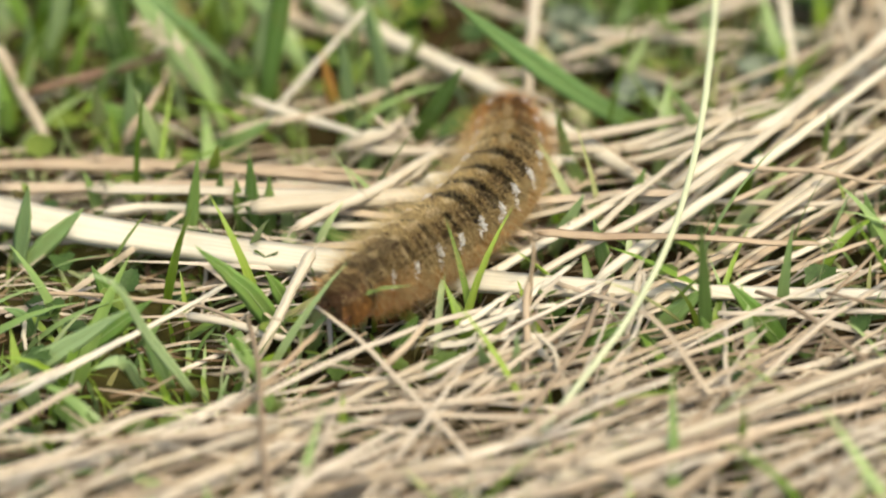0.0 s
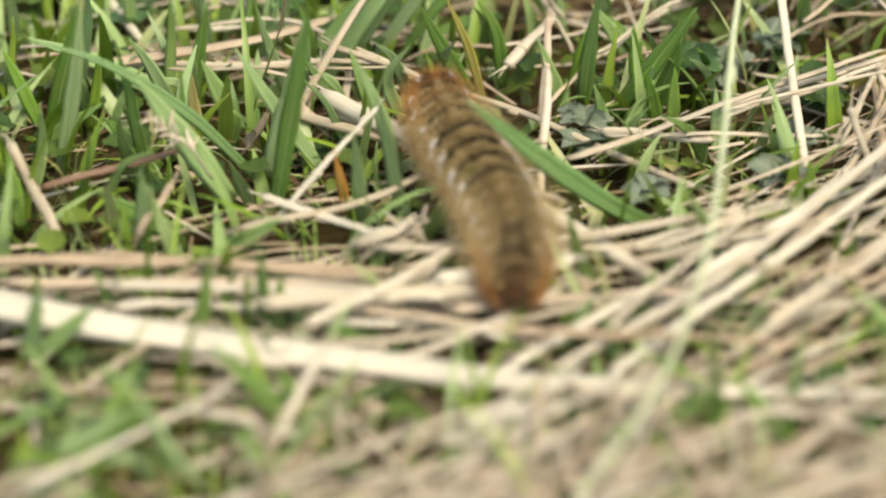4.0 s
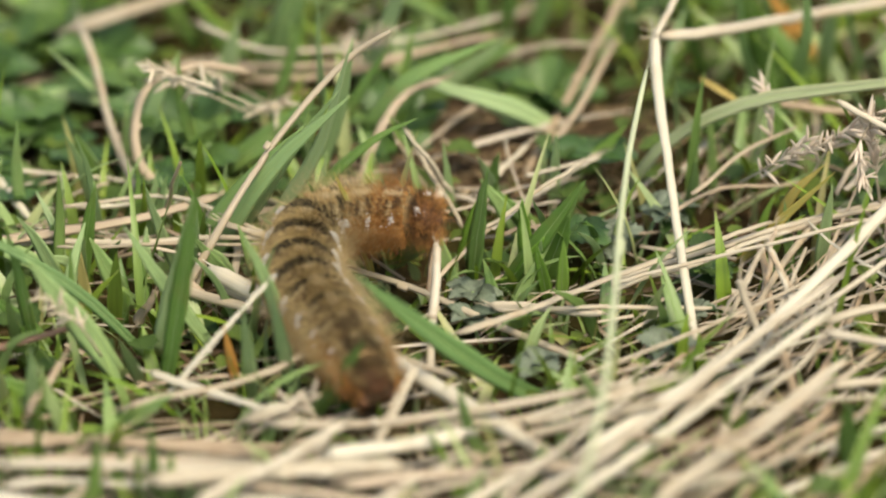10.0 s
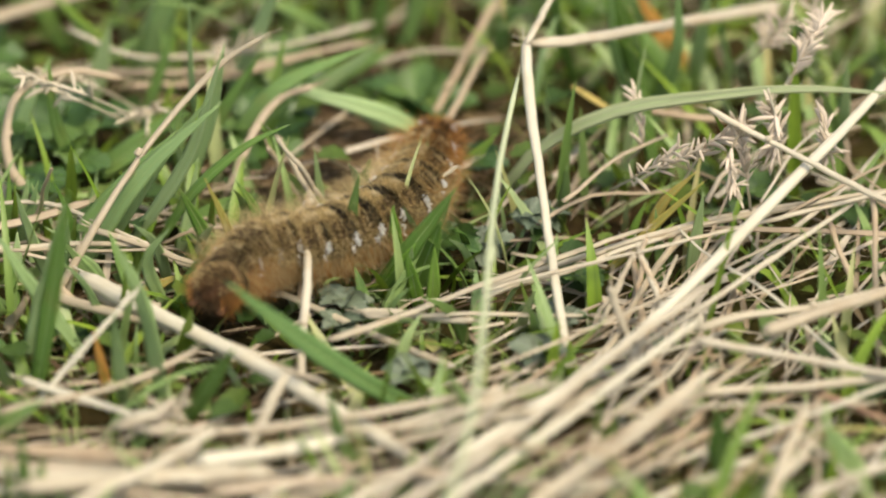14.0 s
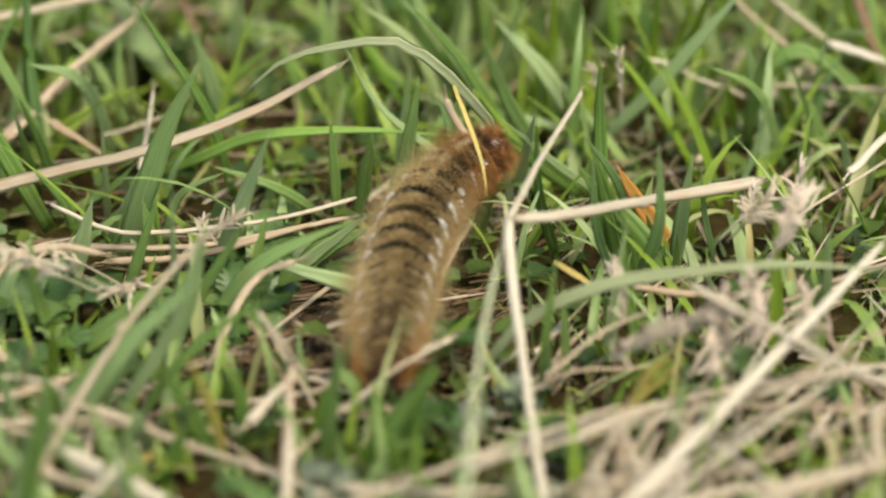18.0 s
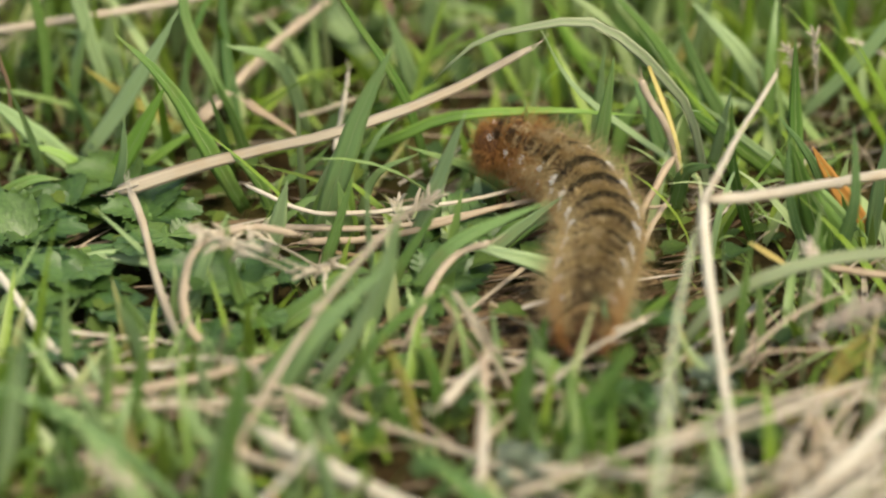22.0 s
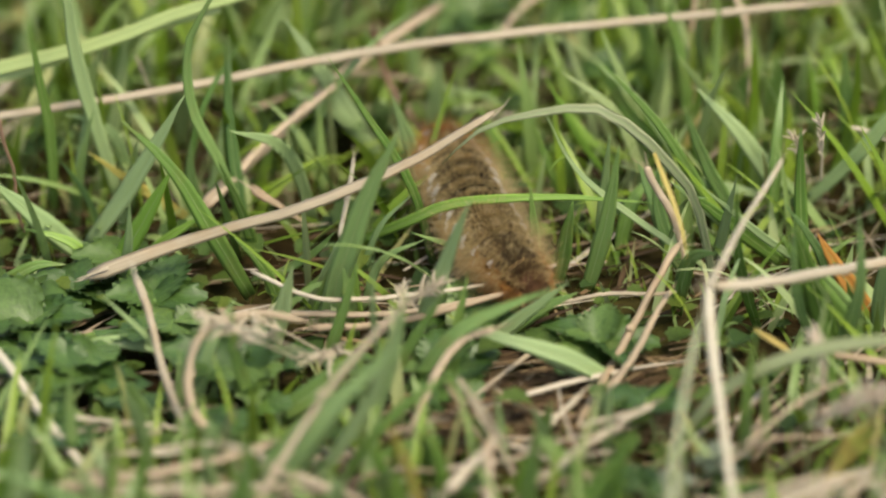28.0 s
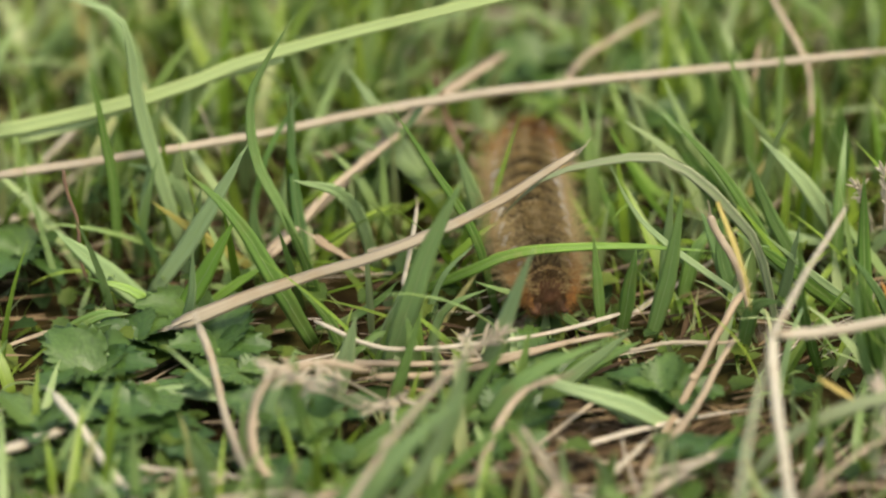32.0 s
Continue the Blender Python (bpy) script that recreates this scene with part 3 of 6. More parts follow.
straw("tan", 2.3, 1.6, -128.4, -85.1, 8.0, -76.8, -88.4, 10.0, -42.2, -93.1, 8.0, flat=True)
straw("white", 1.9, 1.6, -108.0, -93.2, 8.0, -63.1, -92.2, 9.0)
straw("straw", 1.6, 1.4, -68.6, -100.1, 7.0, -48.6, -83.5, 12.0)
straw("straw", 1.4, 1.2, -76.8, -86.9, 10.0, -42.2, -91.2, 10.0)
straw("tan", 2.1, 1.2, -136.8, -79.7, 9.0, -90.4, -81.8, 10.0, -52.6, -82.8, 9.0)
straw("straw", 2.3, 1.3, -96.9, -186.1, 9.0, -46.3, -144.7, 11.0, flat=True)
straw("straw", 1.7, 1.3, -114.8, -185.3, 9.0, -71.9, -164.4, 11.0)
straw("straw", 2.4, 1.4, -23.5, -181.8, 12.0, 38.8, -147.7, 15.0, flat=True)
straw("tan", 2.4, 1.6, -27.5, -185.5, 11.0, 38.5, -159.2, 14.0, flat=True)
straw("tan", 1.4, 0.8, -28.7, -129.9, 18.0, -29.1, -148.8, 4.0)
straw("straw", 1.4, 1.0, -28.4, -137.3, 12.0, -17.4, -155.9, 6.0)
straw("straw", 1.4, 0.9, -8.4, -123.5, 16.0, -12.9, -143.6, 4.0)
straw("straw", 1.4, 1.0, -124.0, -168.0, 8.0, -87.4, -157.1, 10.0)
straw("tan", 1.6, 1.1, -86.9, -168.0, 8.0, -66.8, -138.7, 13.0, flat=True)
straw("straw", 2.0, 1.6, -69.3, -182.8, 9.0, -25.8, -165.6, 10.0)
straw("straw", 1.5, 1.2, -58.3, -152.3, 9.0, -22.1, -137.3, 12.0)
straw("tan", 2.0, 1.6, -11.7, -172.1, 11.0, 28.6, -152.3, 14.0)
straw("straw", 1.6, 1.4, -121.2, -179.7, 8.0, -80.5, -153.6, 10.0)
straw("tan", 2.0, 1.2, -61.4, -180.8, 10.0, -11.6, -177.1, 11.0, flat=True)
straw("straw", 1.8, 1.4, -91.0, -126.4, 8.0, -72.2, -133.5, 8.0)
straw("straw", 1.1, 0.9, -83.7, -130.6, 6.0, -79.1, -141.9, 4.0)
straw("straw", 1.6, 1.1, -77.1, -25.2, 7.0, -62.0, -6.3, 27.0, -46.9, 7.2, 38.0, -38.1, 8.8, 44.0)
straw("tan", 1.5, 2.0, -66.7, 32.6, 20.0, -76.4, 29.0, 24.0, -86.0, 22.8, 22.0, -88.0, 13.8, 14.0, -82.6, 8.5, 6.0)
straw("tan", 2.5, 1.7, -119.9, -13.7, 9.0, -87.4, -8.5, 12.0, -71.9, -0.1, 12.0, flat=True)
straw("straw", 0.9, 0.7, -102.3, -16.3, 11.0, -59.4, -15.2, 11.0)
straw("straw", 1.0, 0.9, -101.8, -3.4, 12.0, -81.0, -2.5, 13.0, -59.4, -13.6, 11.0)
straw("straw", 0.9, 1.2, -35.2, 1.0, 26.0, -26.5, 4.3, 10.0)
straw("tan", 1.7, 1.7, -28.9, 29.6, 20.0, -37.4, 28.1, 16.0, -45.8, 13.3, 5.0)
straw("straw", 1.8, 1.6, -29.1, -25.0, 17.0, -30.4, -57.5, 4.0)
straw("tan", 1.6, 1.5, 7.4, 68.2, 16.0, -4.5, 41.5, 8.0, -12.5, 19.3, 4.0)
straw("brown", 1.7, 1.4, -124.3, -54.7, 9.0, -97.5, -47.0, 13.0)
straw("straw", 2.0, 2.2, -130.3, -49.9, 16.0, -120.5, -66.7, 6.0)
straw("straw", 1.6, 2.4, -135.6, -52.0, 12.0, -131.6, -73.4, 6.0)
straw("white", 1.4, 1.1, -80.4, -61.1, 5.0, -70.4, -54.4, 14.0, -60.8, -46.2, 22.0)
straw("straw", 2.5, 2.3, -67.2, -27.7, 10.0, -57.2, -34.5, 10.0)
straw("straw", 1.0, 1.0, -12.2, 6.8, 12.0, 0.5, 9.7, 14.0)
straw("straw", 1.1, 0.9, -35.6, 14.4, 18.0, -24.4, -5.5, 8.0)
straw("straw", 0.9, 0.9, -19.9, -11.7, 12.0, -0.4, 3.4, 18.0)
straw("straw", 1.0, 0.7, 33.2, -28.6, 18.0, 25.6, -39.9, 10.0)
straw("tan", 1.0, 0.7, 34.3, -28.6, 18.0, 40.7, -36.1, 10.0)
DRY_FOOT = (-103.7, 61.8, 12.0)
dry_leaf = straw("straw", 3.4, 1.8, -103.7, 61.8, 12.0, -80.6, 66.6, 17.0, -61.3, 67.5, 22.0, -38.7, 73.9, 28.0, -21.0, 81.1, 34.0, flat=True, label="long dry cream grass blade pushed up by the caterpillar")
straw("straw", 1.1, 1.0, -77.7, 54.5, 18.0, -63.1, 52.6, 13.0, -40.7, 55.9, 12.0, -17.1, 66.7, 12.0)
straw("tan", 1.8, 1.3, -65.4, 47.3, 9.0, -47.4, 48.3, 10.0, -26.7, 54.5, 13.0)
straw("straw", 1.6, 1.6, -100.5, 49.6, 20.0, -93.5, 26.1, 12.0, -87.7, 9.9, 5.0)
straw("white", 1.9, 1.7, -128.0, 29.8, 16.0, -119.7, 17.4, 11.0, -105.8, -2.3, 5.0)
straw("straw", 2.1, 2.1, -141.6, 19.9, 8.0, -126.9, 25.7, 10.0)
straw("straw", 2.2, 1.9, -148.0, 103.7, 22.0, -97.8, 113.9, 25.0, -48.4, 126.0, 28.0, 41.2, 142.0, 30.0)
straw("tan", 2.9, 2.2, -89.2, 92.3, 10.0, -63.8, 128.7, 18.0, -41.9, 154.5, 22.0, flat=True)
straw("tan", 1.5, 1.1, -82.0, 54.1, 8.0, -61.7, 53.1, 9.0, -41.5, 55.7, 9.0, -18.4, 60.5, 11.0)
straw("straw", 1.0, 0.9, -21.2, 57.3, 9.0, 7.0, 57.9, 11.0)
straw("straw", 1.2, 1.2, 62.7, 131.1, 26.0, 79.8, 117.2, 18.0)
straw("white", 2.5, 1.1, 79.8, 117.2, 18.0, 96.9, 109.6, 16.0, flat=True)
straw("straw", 1.0, 1.0, 65.7, 107.6, 14.0, 96.8, 105.3, 14.0)
straw("white", 1.7, 1.8, 95.6, 81.4, 24.0, 81.5, 66.1, 18.0)
straw("straw", 1.3, 1.3, 5.3, -25.5, 9.0, 54.5, -4.2, 12.0, 91.7, -0.3, 16.0)
straw("tan", 1.5, 1.3, -7.5, 21.4, 8.0, 5.9, 53.9, 14.0)
straw("tan", 1.2, 1.1, 13.9, 158.2, 34.0, 21.4, 142.6, 24.0, 22.5, 133.0, 12.0)
straw("tan", 1.2, 1.1, 11.5, 154.5, 24.0, 10.3, 131.8, 10.0)
straw("tan", 1.6, 1.1, -29.2, 151.9, 16.0, -22.1, 161.6, 20.0, -9.2, 172.4, 22.0)
straw("brown", 0.8, 0.6, -129.8, 93.4, 30.0, -125.1, 85.7, 8.0)
straw("brown", 1.6, 1.2, -55.7, 136.9, 26.0, -53.6, 137.9, 16.0, -47.1, 130.7, 8.0)
straw("straw", 1.6, 1.1, -130.0, 141.5, 14.0, -138.8, 129.2, 9.0)
straw("tan", 1.6, 1.1, -82.9, 133.1, 8.0, -62.2, 148.8, 9.0, -48.0, 146.4, 9.0)
straw("tan", 1.8, 1.2, -88.6, 91.8, 10.0, -76.5, 108.7, 16.0, -58.5, 130.5, 22.0)
straw("straw", 1.3, 0.9, -60.8, 80.7, 10.0, -58.3, 91.8, 22.0)
straw("straw", 1.0, 0.8, -69.2, 94.0, 10.0, -55.5, 98.5, 12.0)
blade("yellow", 1.1, 2.5, 63.6, 40.0, 7.5, 50.9, 32.0, 9.2, 43.6, 26.0)
straw("tan", 1.3, 1.0, 0.3, 42.8, 9.0, -7.6, 28.2, 5.0)
straw("straw", 1.2, 1.0, -9.4, 9.6, 6.0, 1.6, 17.8, 10.0)
straw("straw", 1.5, 1.1, -20.8, 11.2, 6.0, -12.0, 21.4, 10.0)
straw("straw", 1.2, 1.0, -10.2, 5.6, 8.0, 1.9, 13.6, 12.0)
blade("green", 4.2, -124.6, -31.0, 2.0, -117.4, -31.0, 36.4)
blade("green", 3.0, -97.6, -13.0, 2.0, -94.9, -13.0, 24.3)
blade("green", 4.2, -80.2, -51.0, 2.0, -72.8, -51.0, 47.7)
blade("green", 3.0, -105.1, -40.6, 2.0, -108.2, -40.6, 22.5, -110.5, -40.6, 32.9)
blade("grey", 3.2, -72.2, -37.4, 2.0, -81.7, -37.4, 18.0, -88.1, -37.4, 29.7)
blade("green", 3.0, -66.3, -21.0, 2.0, -76.0, -21.0, 16.7)
blade("green", 2.8, -61.9, -22.6, 2.0, -67.2, -22.6, 20.3)
blade("grey", 3.2, -55.9, -55.5, 2.0, -58.0, -57.5, 18.7, -60.3, -59.5, 33.3)
blade("grey", 2.9, -63.3, -57.5, 2.0, -64.6, -61.5, 27.6)
blade("green", 3.5, -43.7, -13.5, 2.0, -54.0, -13.5, 24.2)
blade("green", 2.8, -38.0, -8.9, 2.0, -39.3, -8.9, 15.3, -43.2, -8.9, 23.0)
blade("green", 3.0, -25.7, -17.3, 2.0, -31.2, -17.3, 19.5)
blade("green", 3.3, -8.0, -1.2, 2.0, -18.9, -1.2, 14.6)
blade("bright", 3.0, -7.8, -22.4, 2.0, -10.1, -25.4, 17.2)
blade("bright", 3.0, -5.3, -22.4, 2.0, -4.7, -25.4, 18.2)
blade("mid", 4.4, -8.4, -56.8, 2.0, -19.5, -59.4, 10.9, -30.0, -62.1, 21.5, -43.7, -64.8, 36.2)
blade("dark", 3.7, -51.8, -61.6, 2.0, -41.8, -67.6, 23.2)
blade("green", 3.7, -103.1, -37.6, 2.0, -113.5, -37.6, 13.9)
blade("green", 3.0, -128.3, -32.0, 2.0, -113.9, -32.0, 13.3)
blade("green", 3.2, -104.4, -66.6, 2.0, -104.2, -66.6, 22.0)
blade("green", 3.7, -91.1, -68.0, 2.0, -77.4, -70.0, 13.1)
blade("dark", 4.3, -54.7, -97.9, 2.0, -70.1, -99.9, 9.4)
blade("green", 3.4, -123.6, -102.1, 2.0, -120.8, -102.1, 20.2)
blade("green", 3.6, -122.8, -102.1, 2.0, -110.9, -102.1, 15.2)
blade("green", 4.3, -73.7, -125.0, 2.0, -79.5, -127.0, 13.5, -88.9, -129.0, 25.5)
blade("dark", 2.9, -87.7, -91.1, 2.0, -86.0, -91.1, 16.2)
blade("green", 2.9, -82.2, -93.0, 2.0, -83.5, -93.0, 15.6)
blade("green", 3.1, -80.0, -93.5, 2.0, -80.7, -93.5, 21.6)
blade("green", 2.9, -77.6, -93.5, 2.0, -77.1, -93.5, 16.6)
blade("green", 2.9, -18.4, -78.2, 2.0, -21.8, -78.2, 8.6, -24.4, -78.2, 21.3)
blade("green", 3.1, -25.4, -98.5, 2.0, -18.9, -98.5, 15.9)
blade("green", 2.9, -14.2, -107.5, 2.0, -17.2, -107.5, 16.4)
blade("green", 3.1, -12.4, -91.1, 2.0, -7.8, -91.1, 16.5)
blade("green", 4.5, 17.8, -127.7, 2.0, 7.0, -127.7, 16.7)
blade("dark", 3.8, 9.0, -136.5, 2.0, 2.4, -136.5, 15.1)
blade("green", 4.5, -7.4, -125.1, 2.0, 3.9, -125.1, 13.9)
blade("green", 4.7, -31.8, -142.6, 2.0, -35.7, -142.6, 12.0)
blade("green", 2.1, -25.4, -123.3, 2.0, -25.1, -123.3, 9.6)
blade("green", 3.1, -93.5, -140.8, 2.0, -98.6, -140.8, 17.0)
blade("green", 3.5, -112.4, -132.1, 2.0, -96.6, -132.1, 15.8)
blade("grey", 4.0, -125.1, -140.8, 2.0, -100.0, -140.8, 20.1)
blade("green", 2.6, 35.8, -98.1, 2.0, 32.5, -98.1, 15.9)
blade("green", 3.8, -22.5, -14.9, 2.0, -21.0, -15.9, 15.6, -19.1, -16.9, 29.4)
blade("green", 4.0, -17.0, -19.3, 2.0, -9.1, -20.8, 14.9, -0.4, -22.3, 29.7)
blade("yellow", 1.9, -41.3, -16.5, 2.0, -44.3, -17.5, 16.7, -48.7, -18.5, 29.5)
blade("green", 4.4, -66.2, 56.9, 2.0, -63.2, 56.9, 10.0, -58.4, 56.9, 23.1)
blade("grey", 3.3, -6.2, 36.4, 2.0, -20.1, 36.4, 10.6, -33.5, 36.4, 16.6)
blade("green", 4.7, 46.4, 55.2, 2.0, 37.8, 55.2, 12.6, 28.2, 55.2, 24.5)
blade("orange", 3.9, 46.6, 62.8, 2.0, 39.4, 62.8, 13.3, 35.0, 62.8, 21.9)
blade("green", 3.4, 46.8, 56.3, 2.0, 48.3, 56.3, 15.9, 50.0, 56.3, 28.4)
blade("green", 5.2, 43.8, 52.1, 2.0, 34.6, 50.6, 16.8, 27.2, 49.1, 30.2)
blade("sage", 2.8, 7.3, 13.4, 2.0, 9.3, 13.4, 7.2, 16.1, 13.4, 16.1, 29.2, 13.4, 23.9, 45.6, 13.4, 27.3, 67.5, 13.4, 29.3, 89.5, 13.4, 27.6)
blade("green", 2.5, -104.5, -11.0, 2.0, -103.3, -11.0, 13.0)
blade("green", 2.6, -63.0, 44.1, 2.0, -55.7, 44.1, 27.0)
blade("green", 5.1, -71.3, 25.3, 2.0, -62.3, 25.3, 9.9, -53.2, 25.3, 19.0)
blade("green", 3.8, -77.9, -7.2, 2.0, -66.5, -7.2, 18.8, -54.2, -7.2, 32.9)
blade("green", 3.8, -73.5, -9.3, 2.0, -60.9, -9.3, 24.0, -45.4, -9.3, 40.6)
blade("green", 4.9, -64.2, 56.5, 2.0, -58.7, 55.8, 21.2, -53.9, 55.1, 36.0, -47.5, 54.5, 50.9)
blade("bright", 2.9, -56.3, 59.0, 2.0, -58.2, 58.0, 19.8, -54.0, 57.0, 32.2)
blade("bright", 2.3, -58.5, 90.0, 3.0, -48.0, 82.0, 12.5, -37.0, 78.1, 19.6, -16.3, 76.1, 22.2, 2.6, 74.1, 22.0)
blade("grey", 4.2, -112.9, 89.1, 2.0, -101.9, 89.1, 19.6, -92.0, 89.1, 38.4)
blade("bright", 4.2, -107.7, 78.1, 2.0, -101.5, 77.1, 13.6, -94.0, 76.1, 29.0)
blade("green", 2.4, -80.4, 98.0, 2.0, -85.7, 97.0, 17.4, -91.1, 97.0, 30.7, -91.7, 97.0, 43.9, -88.9, 97.0, 51.8, -82.3, 97.0, 63.6)
blade("green", 3.9, -78.8, 70.9, 2.0, -86.4, 70.6, 17.5, -93.8, 70.2, 32.2, -104.1, 69.9, 44.4)
blade("grey", 3.9, -73.6, 50.5, 2.0, -69.2, 50.5, 21.5)
blade("grey", 3.6, -45.9, 50.5, 2.0, -39.4, 48.0, 22.0, -33.4, 45.5, 40.5)
blade("bright", 2.4, -107.7, 78.1, 2.0, -115.4, 78.1, 10.3, -124.9, 78.1, 13.6)
blade("green", 3.1, -133.4, 68.8, 2.0, -122.8, 68.8, 10.0, -115.4, 68.8, 10.7)
blade("green", 2.7, -121.9, 95.8, 2.0, -131.2, 95.8, 12.3)
blade("grey", 2.9, -66.1, 63.3, 2.0, -59.0, 63.3, 16.6)
blade("green", 3.5, -43.2, 107.3, 2.0, -50.8, 107.3, 27.7)
blade("green", 1.7, -15.9, 106.8, 2.0, -22.7, 106.8, 22.7)
blade("grey", 4.0, 29.9, 107.2, 2.0, 20.5, 107.2, 18.1, 11.0, 107.2, 29.7)
blade("grey", 3.2, 31.7, 103.9, 2.0, 43.7, 103.9, 15.2, 51.6, 103.9, 25.8, 63.3, 103.9, 41.1)
blade("grey", 2.4, 4.5, 122.6, 2.0, 17.2, 103.5, 8.0, 30.2, 105.0, 4.0)
blade("green", 1.8, -75.7, 77.4, 2.0, -66.4, 76.4, 8.6, -61.7, 75.4, 14.5)
blade("green", 3.5, 61.9, 109.0, 2.0, 68.0, 109.0, 18.1, 74.8, 109.0, 20.8, 84.2, 109.0, 13.4, 96.8, 100.0, 4.0)
blade("grey", 4.0, -54.7, 126.6, 2.0, -64.8, 125.6, 20.4, -73.2, 124.6, 36.1)
blade("grey", 2.4, -56.9, 131.2, 2.0, -64.0, 130.2, 9.7, -73.4, 129.2, 15.9)
blade("green", 3.5, 4.4, 146.6, 2.0, 0.3, 146.6, 21.7, -4.9, 146.6, 38.5)
blade("green", 3.3, 10.3, 142.0, 2.0, 5.6, 142.0, 33.1)
blade("green", 3.0, 26.1, 131.5, 2.0, 28.5, 131.5, 23.0)
blade("green", 2.1, -23.1, 75.2, 2.0, -32.7, 73.7, 9.9, -46.5, 72.2, 16.4)
blade("green", 2.6, -20.8, 73.9, 2.0, -22.3, 71.9, 27.5)
blade("green", 3.7, -11.1, 72.3, 2.0, -7.1, 71.3, 19.2, -4.4, 70.3, 38.2)
blade("grey", 3.9, -2.6, 36.1, 2.0, -16.5, 34.6, 10.9, -34.8, 33.1, 17.7)
blade("green", 3.1, -28.0, 54.1, 2.0, -21.1, 52.6, 9.6, -12.6, 51.1, 15.1)
blade("green", 3.5, -124.0, 141.0, 2.0, -127.3, 141.0, 28.0)
blade("grey", 3.5, -114.7, 144.5, 2.0, -118.0, 144.5, 24.4, -123.4, 144.5, 37.8, -133.7, 144.5, 41.8)
blade("lime", 3.3, -148.5, 114.4, 26.0, -141.6, 114.9, 27.0, -112.5, 116.3, 34.0, -89.4, 119.0, 42.0, -50.9, 120.8, 52.0, -26.0, 121.9, 58.0, even=True)
blade("lime", 2.4, -140.4, 113.8, 25.0, -127.7, 115.6, 28.0, -107.0, 119.8, 34.0, -86.0, 119.2, 41.0, even=True)
blade("green", 1.9, -94.0, 155.0, 2.0, -89.6, 155.0, 10.2, -81.2, 155.0, 12.9)
blade("green", 3.5, -121.3, 136.4, 2.0, -123.6, 136.4, 18.3)
blade("green", 3.5, -108.1, 141.0, 2.0, -105.8, 141.0, 18.3)
blade("green", 3.3, -47.2, 157.3, 2.0, -49.1, 157.3, 14.3)
blade("green", 3.6, -19.4, 166.7, 2.0, -18.0, 166.7, 19.8)
blade("green", 3.8, 17.3, 133.9, 2.0, 22.5, 133.9, 19.6)
blade("green", 3.6, 15.8, 169.0, 2.0, 17.5, 169.0, 23.9)
blade("green", 3.5, 35.6, 140.8, 2.0, 34.3, 140.8, 18.3)
blade("green", 2.6, -52.2, 30.9, 2.0, -44.1, 29.9, 18.4, -37.9, 28.9, 29.4)
blade("green", 1.8, -50.0, 33.0, 2.0, -43.2, 32.0, 6.6, -32.0, 31.0, 16.4)
blade("green", 3.4, -57.3, 54.1, 2.0, -59.2, 52.1, 20.4)
blade("green", 3.9, -69.1, 69.2, 2.0, -59.8, 68.2, 10.6, -57.9, 67.2, 19.2)
blade("green", 2.8, -94.6, 18.5, 2.0, -100.1, 16.5, 16.4)
blade("green", 3.8, -12.2, -0.8, 2.0, -20.9, -3.8, 18.3)
blade("green", 4.5, -10.0, -12.8, 2.0, -5.6, -15.8, 19.5)
blade("green", 2.9, -26.9, 117.0, 2.0, -33.7, 117.0, 19.5)
blade("green", 3.3, -47.1, 32.1, 2.0, -35.7, 31.1, 18.4, -16.7, 30.1, 29.4)
blade("green", 3.2, 25.7, 137.6, 2.0, 27.9, 137.6, 19.6)
blade("green", 3.0, 36.2, 132.9, 2.0, 35.1, 132.9, 18.3)
blade("green", 3.5, 43.0, 119.2, 2.0, 41.5, 119.2, 31.6)
blade("green", 2.7, 52.0, 107.9, 2.0, 54.0, 107.9, 20.8)
blade("green", 3.5, 9.2, 114.7, 2.0, -1.3, 114.7, 16.8, -9.3, 114.7, 31.5)
blade("green", 2.9, 14.9, 107.9, 2.0, 9.1, 107.9, 23.5)
blade("green", 3.5, 67.0, 105.6, 2.0, 61.9, 105.6, 26.1)
blade("green", 3.2, 78.4, 98.9, 2.0, 74.6, 98.9, 16.8)
blade("green", 2.9, 85.8, 83.4, 2.0, 87.7, 83.4, 15.4)
blade("green", 2.7, -14.1, 110.6, 2.0, -16.4, 110.6, 13.5, -19.8, 110.6, 22.6)
blade("green", 3.0, 8.6, 125.4, 2.0, -0.8, 125.4, 14.2, -8.0, 125.4, 24.6)
blade("green", 3.2, -16.9, 75.1, 2.0, -13.7, 73.1, 23.2)
blade("green", 3.4, 28.5, 84.0, 2.0, 18.7, 83.0, 11.3, 7.8, 82.0, 21.4)
straw("tan", 1.8, 1.1, 1.0, 81.6, 26.0, 5.5, 78.4, 18.0, 9.0, 75.7, 7.0)
blade("dark", 5.2, 38.2, 50.5, 2.0, 34.6, 49.0, 16.2, 30.3, 47.5, 33.0)
blade("grey", 3.3, -44.0, 137.9, 2.0, -41.5, 137.9, 18.3)
blade("green", 2.8, -100.0, 177.9, 2.0, -110.6, 177.9, 15.3)
blade("green", 2.5, -144.8, 171.7, 2.0, -137.7, 171.7, 15.7, -130.2, 171.7, 25.3)
straw("straw", 0.7, 0.5, -104.1, 126.0, 26.0, -97.5, 124.2, 10.0)
blade("yellow", 2.4, -92.0, 100.3, 2.0, -104.3, 99.3, 12.0, -112.9, 98.3, 19.9)
blade("grey", 4.8, -111.3, 83.6, 2.0, -121.7, 83.1, 12.3, -131.3, 82.6, 22.2)
blade("bright", 2.1, -103.2, 83.6, 2.0, -94.4, 83.1, 9.4, -88.3, 82.6, 14.3)
